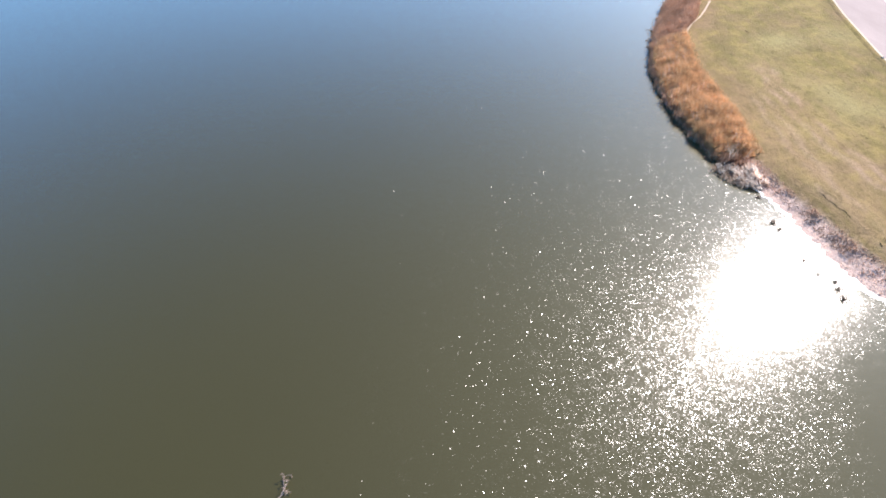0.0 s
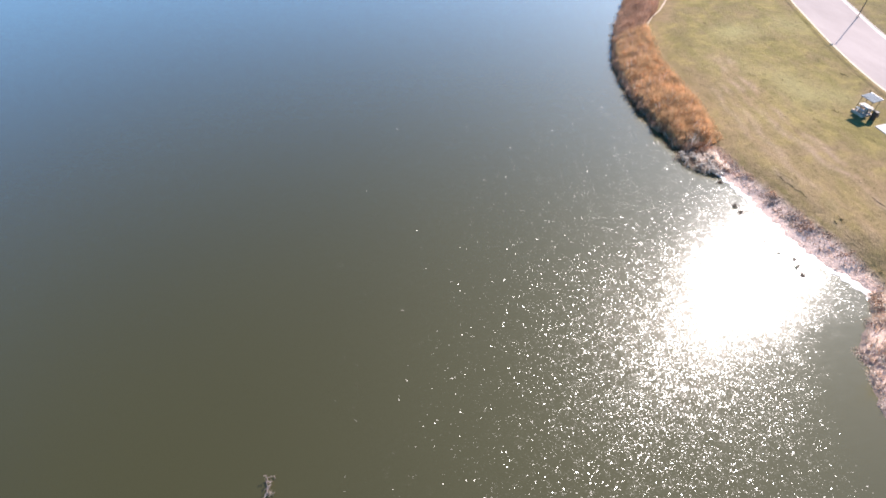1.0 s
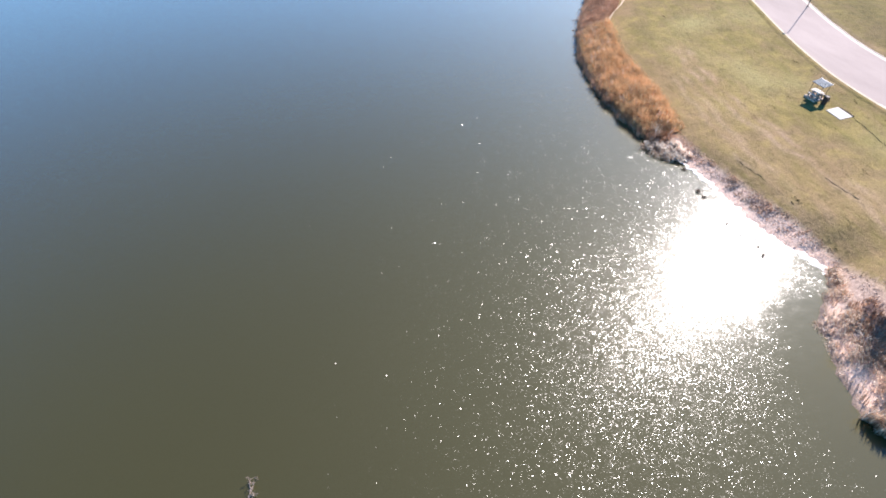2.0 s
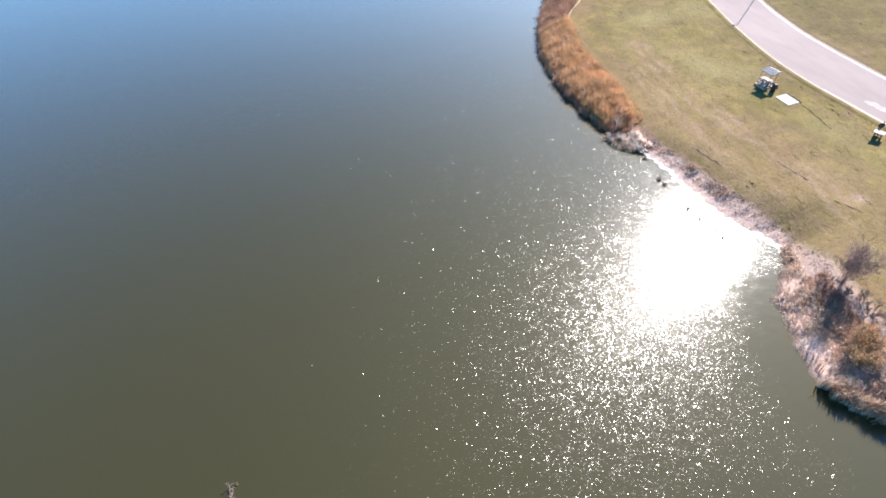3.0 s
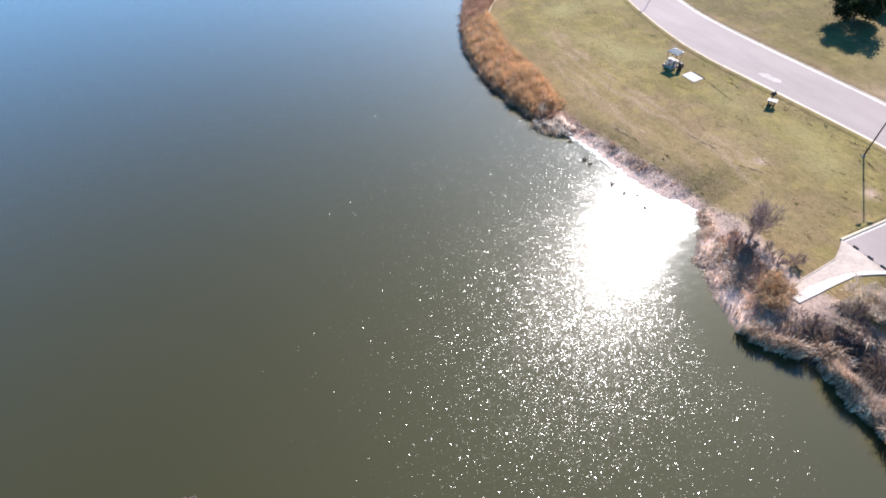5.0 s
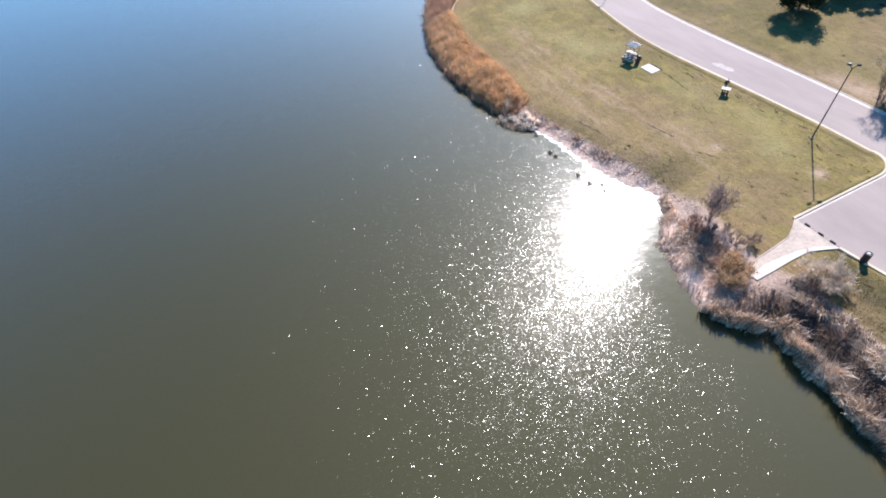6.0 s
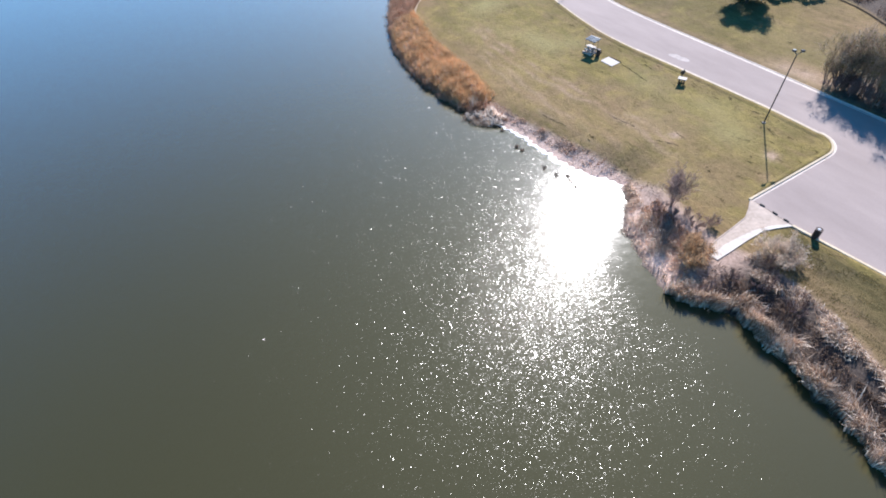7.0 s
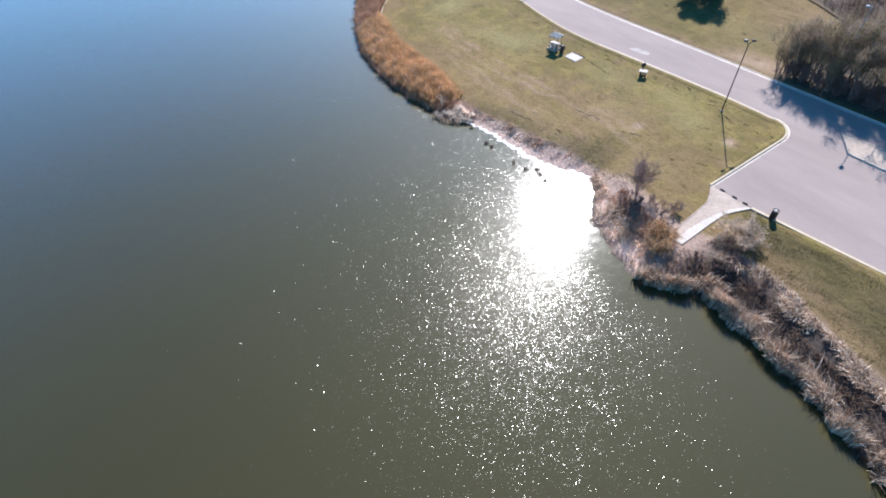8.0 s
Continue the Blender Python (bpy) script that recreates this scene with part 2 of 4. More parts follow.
def box(bm, cx, cy, cz, sx, sy, sz, bevel=0.0, m=None):
    made = bmesh.ops.create_cube(bm, size=1.0, matrix=(m or Matrix()) @ Matrix.LocRotScale((cx, cy, cz), None, (sx, sy, sz)))
    if bevel:
        edges = list({e for v in made["verts"] for e in v.link_edges})
        bmesh.ops.bevel(bm, geom=edges, offset=bevel, segments=2, affect="EDGES", profile=0.5)
    return bm


def tube(bm, a, b, ra, rb, sides=8, caps=True):
    a, b = Vector(a), Vector(b)
    d = b - a
    m = Matrix.Translation((a + b) / 2) @ d.to_track_quat("Z", "Y").to_matrix().to_4x4()
    bmesh.ops.create_cone(bm, cap_ends=caps, segments=sides, radius1=ra, radius2=rb, depth=d.length, matrix=m)
    return bm


# ---------------------------------------------------------------- the plan
def smooth(a, b, v):
    t = np.clip((np.asarray(v, float) - a) / (b - a), 0, 1)
    return t * t * (3 - 2 * t)


SHORE_Y = np.array([-1500, -60, -12, -9, -6.4, -3.6, -1.5, 1.5, 4.5, 6.6, 8.3, 10.5, 13, 16, 18.8, 21, 23.5, 26, 29, 33, 37, 41, 43.5, 47.5, 53.5, 60, 66, 72, 77, 86, 97, 103, 130, 250, 1500])
SHORE_X = np.array([-60, 26, 32.5, 33.0, 34.3, 34.4, 34.8, 35.5, 36.0, 35.2, 33.4, 32.4, 32.8, 34.0, 34.9, 37.3, 40.0, 39.0, 37.2, 36.5, 36.2, 35.6, 34.2, 33.0, 31.7, 31.3, 31.8, 32.8, 34.4, 37.9, 43.2, 46.5, 62, 150, 900])
GRASS_Y = np.array([-60, -12, -7.6, -5.5, -3, -0.7, 1.7, 3.9, 5.8, 9.2, 12, 14, 17.6, 22, 25, 28.4, 32.3, 38, 42, 46.6, 50, 54.4, 61.6, 69.8, 77.3, 82.5, 86.5, 110, 250])
GRASS_X = np.array([33, 37.8, 38.6, 39.0, 39.6, 40.2, 40.9, 41.1, 41.3, 41.0, 40.0, 40.5, 41.0, 41.3, 41.2, 40.4, 39.4, 38.3, 37.3, 36.5, 37.0, 37.9, 38.0, 38.1, 39.8, 42.1, 45.6, 56, 156])


def rounded_interp(y, ys, xs, spread=0.8):
    y = np.asarray(y, float)
    return sum(np.interp(y + o * spread, ys, xs) for o in (-1, -0.5, 0, 0.5, 1)) / 5


def shore_x(y):
    y = np.asarray(y, float)
    return rounded_interp(y, SHORE_Y, SHORE_X, 0.7) + 0.22 * np.sin(y * 2.1 + 0.5) * np.sin(y * 0.63) + 0.12 * np.sin(y * 5.3)


def grass_x(y):
    return rounded_interp(y, GRASS_Y, GRASS_X, 1.0)


def ground_z(x, y):
    """The land's height: a bank out of the lake, then a lawn that climbs evenly to the road and levels off behind it."""
    x, y = np.asarray(x, float), np.asarray(y, float)
    xs = np.minimum(x, 82 + 18 * (1 - np.exp(-np.maximum(x - 82, 0) / 18)))
    lawn = -3.817 + 0.13664 * xs - 0.00359 * np.clip(y, -60, 140)
    u = x - shore_x(y)
    bank = -0.05 + np.where(u < 0, 0.42, 0.2) * np.clip(u, -12, 400)
    foot = 5.2 + 3.0 * np.exp(-((y - 25.5) / 3.5) ** 2)  # the bank runs out more gently at the bay's head
    k = np.clip((u - 0.2) / (foot - 0.2), 0, 1)
    k = k * k * (3 - 2 * k) * 0.6 + k * 0.4
    z = np.where(u < foot, bank * (1 - k) + np.maximum(lawn, 0.12) * k, np.maximum(lawn, 0.12))
    return np.where(u < 0, np.minimum(z, bank), z)


def gz(x, y):
    return float(ground_z(x, y))


# ---------------------------------------------------------------- ground sheet and lake
def wavy(x, y, scale, seed=0.0):
    """Smooth lattice noise of two sizes between 0 and 1."""
    total = 0.0
    for size, gain in ((1.7, 0.68), (0.75, 0.32)):
        u, v = np.asarray(x, float) / (scale * size) + seed * 7.31, np.asarray(y, float) / (scale * size) - seed * 3.17
        i, j = np.floor(u), np.floor(v)
        f, g = smooth(0, 1, u - i), smooth(0, 1, v - j)

        def at(p, q):
            return np.modf(np.abs(np.sin(p * 127.1 + q * 311.7 + seed * 17.3) * 43758.547))[0]

        total = total + gain * ((at(i, j) * (1 - f) + at(i + 1, j) * f) * (1 - g) + (at(i, j + 1) * (1 - f) + at(i + 1, j + 1) * f) * g)
    return np.clip(0.5 + (total - 0.5) * 1.6, 0, 1)


# brighter patches of the lawn, and the two worn tracks along the shore: y, x, half width, strength
LUSH = ((52, 74, 3.5, 3, 0.9), (60, 73, 2.5, 4, 0.6), (51, 56, 2.2, 5, 0.8), (54.5, 52, 2, 3, 0.5), (55, 36, 2.5, 4, 0.6), (53.5, 22.5, 2, 3, 0.7), (46.5, 66, 3, 5, 0.4), (75, 28, 4, 6, 0.6), (49, 30, 3, 3, 0.4), (56, 27, 2.5, 3, 0.5), (44, 20, 2, 3, 0.35))  # x, y, half widths, strength
TRACK_UP = ((24, 30, 37.7, 40.6, 45, 50, 55.5, 62.3, 68), (47.0, 47.3, 47.1, 46.2, 45.7, 45.2, 45.4, 46.0, 47.0), 1.5, 1.0)
TRACK_LOW = ((30, 36, 40.8, 45.5, 53.3, 59.7), (42.0, 41.3, 41.1, 41.4, 42.2, 42.6), 1.0, 0.8)


NEAR_Y, NEAR_X = np.array([-60, 14, 22, 30, 40, 45, 51.5, 58, 66, 80, 110, 200]), np.array([60.0, 60.0, 60.2, 59.9, 59.4, 59.1, 59.2, 60.0, 61.4, 64.5, 73, 110])
FAR_Y, FAR_X = np.array([-60, 12, 30, 45, 52, 58, 66, 80, 110, 200]), np.array([66.9, 66.8, 67.0, 66.9, 67.0, 67.3, 68.6, 71.8, 80, 117])


def near_x(y):
    return rounded_interp(y, NEAR_Y, NEAR_X, 2.0)


def far_x(y):
    return rounded_interp(y, FAR_Y, FAR_X, 2.0)


def build_ground():
    us = np.concatenate([[-1500, -500, -150, -50, -20, -8, -4, -2, -1], np.arange(-0.5, 4, 0.5), np.arange(4, 56, 0.5), np.arange(56, 110, 2.0), [120, 150, 220, 400, 800, 1800]])
    ys = np.concatenate([[-1500, -700, -300, -120, -70], np.arange(-50, -14, 2.0), np.arange(-14, 92, 0.5), np.arange(92, 140, 2.0), [150, 200, 300, 600, 1200]])
    Y, U = np.meshgrid(ys, us, indexing="ij")
    X = shore_x(Y) + U
    Z = ground_z(X, Y)
    v = np.stack([X, Y, Z], -1).reshape(-1, 3)
    a, b = len(ys), len(us)
    i = np.arange(a * b).reshape(a, b)
    f = np.stack([i[:-1, :-1], i[:-1, 1:], i[1:, 1:], i[1:, :-1]], -1).reshape(-1, 4)
    me = mesh_of("ground", v.tolist(), f.tolist(), GROUND, True)
    x, y = v[:, 0], v[:, 1]
    edge = x - grass_x(y)
    wear = 0.75 * np.exp(-((edge - 1.2) / 1.6) ** 2)
    wear = np.maximum(wear, 0.66 * smooth(17, 3, edge) * smooth(10, 24, y) * smooth(75, 52, y))
    ruts = 0 * x
    for line_y, line_x, width, gain in (TRACK_UP, TRACK_LOW):
        off = np.abs(x - np.interp(y, line_y, line_x) - 0.25 * np.sin(y * 0.9))
        ends = smooth(line_y[0] - 4, line_y[0] + 2, y) * smooth(line_y[-1] + 4, line_y[-1] - 2, y)
        wear = np.maximum(wear, gain * ends * np.maximum(np.exp(-((off - 0.75) / 0.5) ** 2), 0.75 * np.exp(-(off / width) ** 2)))
        ruts = np.maximum(ruts, gain * ends * np.exp(-((off - 0.75) / 0.35) ** 2) * smooth(0.2, 0.6, wavy(x, 0.5 * y, 1.1, 15)))
    wear = np.maximum(wear, 0.8 * smooth(69.2, 67.6, x) * smooth(66.8, 67.2, x) * smooth(12, 20, y))
    wear = np.maximum(wear, 0.95 * np.exp(-((x - 69.6) / 2.6) ** 2 - ((y - 25.5) / 6.5) ** 2))
    wear = np.maximum(wear, 0.85 * np.exp(-((x - 49.8) / 1.0) ** 2 - ((y - 15.3) / 1.1) ** 2))
    wear = np.maximum(wear, 0.9 * np.exp(-((x - 83) / 9) ** 2 - ((y - 29) / 8) ** 2))
    for px, py in ((48.9, 26.1), (53.6, 17.2), (58.3, 38.3), (69.5, 49.2)):
        wear = np.maximum(wear, np.exp(-((x - px) ** 2 + (y - py) ** 2) / 0.5))
    lush = sum(g * np.exp(-((x - px) / a) ** 2 - ((y - py) / b) ** 2) for px, py, a, b, g in LUSH) * (0.55 + 0.6 * wavy(x, y, 1.6, 4))
    mud = smooth(0.6, -0.6, edge + 1.6 * smooth(46, 49, y))
    mud = np.maximum(mud, 0.17 * ruts)
    reach = (x - shore_x(y)) / np.maximum(grass_x(y) - shore_x(y), 0.5)
    streak = smooth(0.35, 0.75, wavy(x + 0.5 * y, 0.35 * y - 0.2 * x, 0.55, 5)) * smooth(0.3, 1.5, edge)
    soil = (0.10 + 0.22 * streak * smooth(0.45, 0.8, wavy(x, y, 1.3, 8))) * smooth(10, 5, y) * smooth(60, 50, x) * smooth(0.0, 1.0, edge)
    # shade between the reed ridges, painted into the ground as dark soil
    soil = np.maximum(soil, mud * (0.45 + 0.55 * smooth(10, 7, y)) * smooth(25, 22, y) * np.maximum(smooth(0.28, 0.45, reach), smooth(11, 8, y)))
    # leaf litter below the roadside trees, darkened further for their shade
    soil = np.maximum(soil, 0.9 * smooth(67.1, 67.8, x) * smooth(80, 74, x) * smooth(22.5, 20, y) * smooth(-30, -20, y))
    soil = np.maximum(soil, 1.0 * smooth(0.0, 1.5, x - np.interp(y, (23.5, 30.5, 38.0), (83.6, 87.2, 90.0))) * smooth(19, 24, y) * smooth(44, 38, y))
    soil = np.maximum(soil, 0.5 * np.exp(-((x - 34.9) / 1.7) ** 2 - ((y - 45.0) / 2.2) ** 2))
    soil = np.maximum(soil, 0.35 * mud * smooth(0.5, 0.75, wavy(1.6 * (x - grass_x(y)), 0.7 * y, 1.0, 6)) * smooth(0.35, 0.6, reach) * smooth(27, 33, y) * smooth(48, 46, y))
    # painted dark edge for the reeds' shade just above the waterline
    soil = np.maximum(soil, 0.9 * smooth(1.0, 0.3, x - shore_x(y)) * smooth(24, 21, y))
    for px, py in ((48.9, 26.1), (53.6, 17.2)):
        mud = np.maximum(mud, 0.5 * np.exp(-((x - px) ** 2 + (y - py) ** 2) / 0.35))
    mud = np.maximum(mud, 0.55 * np.exp(-((x - 69.0) / 1.6) ** 2 - ((y - 25.0) / 4.2) ** 2) * (0.4 + 0.6 * wavy(x, y, 0.7, 9)))
    rank = smooth(11, 7, y) * smooth(52, 48, x) * smooth(-0.3, 0.8, edge) * (0.6 + 0.4 * wavy(x, y, 1.2, 11))
    uphill = x - far_x(y)
    rank = np.maximum(rank, 0.55 * smooth(0.5, 2.5, uphill) * (0.35 + 0.65 * wavy(x, y, 2.6, 16)))
    # a broken darker line just uphill of the far kerb
    soil = np.maximum(soil, 0.5 * smooth(0.1, 0.4, uphill) * smooth(1.1, 0.6, uphill) * (0.5 + 0.5 * wavy(x, y, 0.9, 17)))
    # soil carries bare earth and also painted shade under reeds and trees
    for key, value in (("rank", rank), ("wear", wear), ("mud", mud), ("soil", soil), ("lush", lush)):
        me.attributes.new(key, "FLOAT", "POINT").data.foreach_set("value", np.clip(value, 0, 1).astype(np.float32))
    tagged(new("ground", me), "short olive-brown winter grass sloping down to the lake", "ground", kind="structure")


build_ground()


def build_lake():
    """The water's sheet, with the calm strips that the bank and its reeds shelter from the wind."""
    xs = np.concatenate([[-1800, -600, -200, -60, 0, 10, 18], np.arange(20, 66, 1.0), [80, 200, 600, 1800]])
    ys = np.concatenate([[-1800, -600, -200, -60, -30], np.arange(-20, 110, 1.0), [130, 200, 600, 1800]])
    Y, X = np.meshgrid(ys, xs, indexing="ij")
    i = np.arange(X.size).reshape(X.shape)
    f = np.stack([i[:-1, :-1], i[:-1, 1:], i[1:, 1:], i[1:, :-1]], -1).reshape(-1, 4)
    me = mesh_of("water", np.stack([X, Y, 0 * X], -1).reshape(-1, 3).tolist(), f.tolist(), WATER)
    off = shore_x(Y) - X
    calm = np.where(Y < 22, smooth(7.5, 1.5, off), 0.15 * smooth(3.0, 0.5, off)).ravel()
    me.attributes.new("calm", "FLOAT", "POINT").data.foreach_set("value", calm.astype(np.float32))
    return new("water", me)


lake = build_lake()
tagged(lake, "murky olive-brown lake water with small wind ripples", "lake", kind="structure")

# ---------------------------------------------------------------- road, car park, kerbs
def draped_strip(name, left, right, material, lift, across=6):
    """A paved strip between two lines of equally many plan points, laid on the ground."""
    v, f = [], []
    for (ax, ay), (bx, by) in zip(left, right):
        for k in range(across + 1):
            t = k / across
            x, y = ax + (bx - ax) * t, ay + (by - ay) * t
            v.append((x, y, gz(x, y) + lift))
    w = across + 1
    for i in range(len(left) - 1):
        for k in range(across):
            a = i * w + k
            f.append((a, a + 1, a + w + 1, a + w))
    return new(name, mesh_of(name, v, f, material, True))


def kerb_line(name, line, width, height, material, label, base=-0.15):
    """A kerb with rounded top edges that follows a line of plan points on the ground."""
    p = np.array(line, float)
    d = np.gradient(p, axis=0)
    d /= np.linalg.norm(d, axis=1, keepdims=True)
    side = np.stack([d[:, 1], -d[:, 0]], 1)
    prof = [(-0.5, base), (-0.5, height - 0.03), (-0.38, height), (0.38, height), (0.5, height - 0.03), (0.5, base)]
    v, f = [], []
    for (x, y), (sx, sy) in zip(p, side):
        z = gz(x, y)
        v += [(x + sx * o * width, y + sy * o * width, z + h) for o, h in prof]
    n = len(prof)
    for i in range(len(p) - 1):
        for k in range(n - 1):
            f.append((i * n + k, i * n + k + 1, (i + 1) * n + k + 1, (i + 1) * n + k))
    f += [tuple(range(n)), tuple(range((len(p) - 1) * n, len(p) * n))[::-1]]
    return tagged(new(name, mesh_of(name, v, f, material)), label, "kerb", kind="structure")


road_y = np.concatenate([np.arange(-60, 100, 1.0), np.arange(100, 200, 5.0)])
tagged(draped_strip("road", [(float(near_x(y)) - 0.02, y) for y in road_y], [(float(far_x(y)), y) for y in road_y], ASPHALT, 0.03), "pale grey worn asphalt road between concrete kerbs", "road", kind="structure")
LOT_X = lambda y: 46.8 + 0.11 * np.clip(9.5 - y, 0, 12)
lot_y = np.concatenate([np.arange(-60, 14, 1.0), [14.0]])
tagged(draped_strip("car_park", [(float(LOT_X(y)), y) for y in lot_y], [(60.0, y) for y in lot_y], ASPHALT, 0.03, 12), "pale grey worn asphalt car park by the lake", "car park", kind="structure")

corner = [(57.6 + 2.6 * math.sin(a), 16.6 - 2.6 * math.cos(a)) for a in np.linspace(0, math.pi / 2, 10)]
tagged(draped_strip("road_corner", [(x, y) for x, y in corner], [(60.6, 13.9)] * len(corner), ASPHALT, 0.026, 4), "pale asphalt fillet where the car park meets the road", "road", kind="structure")
near_line = [(x, 14.0) for x in np.arange(46.6, 57.6, 0.5)] + corner + [(float(near_x(y)), y) for y in np.concatenate([np.arange(17, 100, 1.0), np.arange(100, 200, 5.0)])]
kerb_line("kerb", near_line, 0.26, 0.14, KERB_WORN, "weathered cream concrete kerb along the lawn")
kerb_line("kerb", [(float(far_x(y)) + 0.1, y) for y in road_y], 0.16, 0.07, KERB, "concrete kerb on the uphill road side, its face in shade")


def gutter(line, way, wide, label):
    """A smooth concrete gutter pan at a kerb's foot; way is the side of the line it lies on."""
    p = np.array(line, float)
    d = np.gradient(p, axis=0)
    d /= np.linalg.norm(d, axis=1, keepdims=True)
    q = p + np.stack([d[:, 1], -d[:, 0]], 1) * way * wide
    pair = (p.tolist(), q.tolist()) if way > 0 else (q.tolist(), p.tolist())
    tagged(draped_strip("gutter", *pair, GUTTER, 0.036, 2), label, "gutter", kind="structure")


gutter([(float(far_x(y)) + 0.02, y) for y in road_y], -1, 0.42, "pale concrete gutter along the uphill kerb")
gutter(near_line[:60], 1, 0.36, "pale concrete gutter round the car park corner")
kerb_line("kerb", [(float(LOT_X(y)) - 0.1, y) for y in np.arange(9.4, -60, -1.0)], 0.32, 0.14, KERB_WORN, "pale concrete kerb between car park and lake lawn")


def verge(line, way, wide, label):
    """Turf that rises to the kerb's top on its lawn side."""
    p = np.array(line, float)
    d = np.gradient(p, axis=0)
    d /= np.linalg.norm(d, axis=1, keepdims=True)
    side = np.stack([d[:, 1], -d[:, 0]], 1) * way
    v, f = [], []
    for i, ((x, y), (sx, sy)) in enumerate(zip(p, side)):
        rise = min(1.0, i / 5, (len(p) - 1 - i) / 5)
        for o, h in ((0.1, 0.0), (0.1, 0.125), (0.45, 0.10), (wide, 0.02), (wide + 0.25, -0.06)):
            q = (x + sx * o, y + sy * o)
            v.append((*q, gz(*q) + h * rise - 0.03 * (1 - rise)))
    for i in range(len(p) - 1):
        for k in range(4):
            f.append((i * 5 + k, i * 5 + k + 1, i * 5 + k + 6, i * 5 + k + 5))
    tagged(new("verge", mesh_of("verge", v, f, GROUND, True)), label, "verge", kind="structure")


verge(near_line[1:], -1, 0.7, "olive turf verge rising to the cream kerb")
verge([(float(LOT_X(y)) - 0.1, y) for y in np.arange(9.2, -60, -1.0)], 1, 1.0, "olive turf verge along the car park kerb")

# ---------------------------------------------------------------- plants
def blade_mesh(name, base, height, lean, width, material, rng, droop=0.35):
    """Tapered bent blades, one island each, from arrays of base places, heights and horizontal leans."""
    n = len(base)
    turn = rng.uniform(0, 2 * np.pi, n)
    side = np.stack([np.cos(turn), np.sin(turn), np.zeros(n)], 1) * (width / 2)[:, None]
    up = np.zeros((n, 3))
    up[:, 2] = 1
    out = np.concatenate([lean, np.zeros((n, 1))], 1)
    mid = base + (up * 0.6 + out * 0.35) * height[:, None]
    tip = base + (up * (1 - droop * np.linalg.norm(lean, axis=1))[:, None] + out) * height[:, None]
    v = np.stack([base - side, base + side, mid + side * 0.8, mid - side * 0.8, tip], 1).reshape(-1, 3)
    i = np.arange(n)[:, None] * 5
    quads, tris = (i + np.array([[0, 1, 2, 3]])).tolist(), (i + np.array([[3, 2, 4]])).tolist()
    return mesh_of(name, v.tolist(), quads + tris, material)


def belt(rng, n, y0, y1, inner, outer):
    """Plan points spread over the belt between the waterline plus inner and the lawn's edge plus outer."""
    y = rng.uniform(y0, y1, n)
    a, b = shore_x(y) + inner, grass_x(y) + outer
    t = rng.uniform(0, 1, n)
    return a + (b - a) * t, y, t


def reed_field(name, n, y0, y1, inner, outer, tall, material, label, seed, lean=0.35, thin=0.0, width=0.035, span=(0.0, 1.0), ragged=0.0, jitter=0.4, even=False, foot=0.55):
    rng = np.random.default_rng(seed)
    x, y, t = belt(rng, n, y0, y1, inner, outer)
    t = span[0] + (span[1] - span[0]) * t
    x = shore_x(y) + inner + (grass_x(y) + outer - shore_x(y) - inner) * t
    x = x + (1 - t) * ragged * (wavy(y, 0.3 * x, 1.1, seed + 3) - 0.6)
    clump = wavy(x, y, 0.9, seed)
    keep = rng.uniform(0, 1, n) > thin * (1 - clump) * 1.6
    x, y, t, clump = x[keep], y[keep], t[keep], clump[keep]
    relief = 0.68 + 0.3 * clump + 0.16 * wavy(y, x, 0.4, seed + 2) if even else 0.72 + 0.38 * clump * wavy(y, x, 0.37, seed + 2)
    h = tall * (0.62 + 0.38 * wavy(x, y, 1.9, seed + 4) if ragged else 1.0) * relief * rng.uniform(0.7, 1.15, len(x)) * (foot + (1 - foot) * smooth(0, 0.12, t) * smooth(1.0, 0.85, t))
    if even:
        h = h * (0.25 + 0.75 * smooth(y0 - 0.4, y0 + 2.6, y)) * (0.75 + 0.25 * smooth(0.0, 0.35, t))
    way = 2 * np.pi * wavy(x, y, 2.2, seed + 1) + rng.normal(0, jitter, len(x))
    lean_by = lean * rng.uniform(0.3, 1.2, len(x))
    leans = np.stack([np.cos(way), np.sin(way)], 1) * lean_by[:, None]
    base = np.stack([x, y, np.maximum(ground_z(x, y), -0.15) - 0.03], 1)
    me = blade_mesh(name, base, h, leans, width * rng.uniform(0.6, 1.4, len(x)), material, rng)
    return tagged(new(name, me), label, "reeds", kind="stuff")


reed_field("reed_bed", 60000, 47.2, 79, -0.5, 0.35, 2.1, REED_ORANGE, "dense rusty orange reed bed along the lake shore", 3, lean=0.3, thin=0.06, width=0.042, span=(0.14, 1.0), jitter=2.5, even=True)
reed_field("reed_bed", 2600, 47.5, 79, 0.0, 1.3, 0.8, REED_ORANGE, "thin orange reeds straying into the lawn's edge", 25, lean=0.5, thin=0.6, width=0.04, span=(0.82, 1.0), jitter=2.0)
reed_field("reed_bed", 17000, 46.8, 112, -0.5, -0.3, 2.2, REED_BROWN, "pinkish brown reed tufts standing out of the bed", 13, lean=0.3, thin=0.4, width=0.042, span=(0.04, 0.5), ragged=0.35, jitter=1.2)
reed_field("reed_bed", 30000, 73, 112, -0.5, -0.6, 2.0, REED_BROWN, "pinkish brown reeds behind the pale sandy edge", 16, lean=0.3, thin=0.12, width=0.045, span=(0.14, 1.0), jitter=2.5, even=True)
reed_field("dead_reeds", 3200, 46.8, 80, 0.4, -0.4, 2.6, REED_PALE, "pale feathery reed plumes standing out of the rusty bed", 19, lean=0.35, thin=0.95, width=0.05, span=(0.08, 0.8), jitter=1.0)
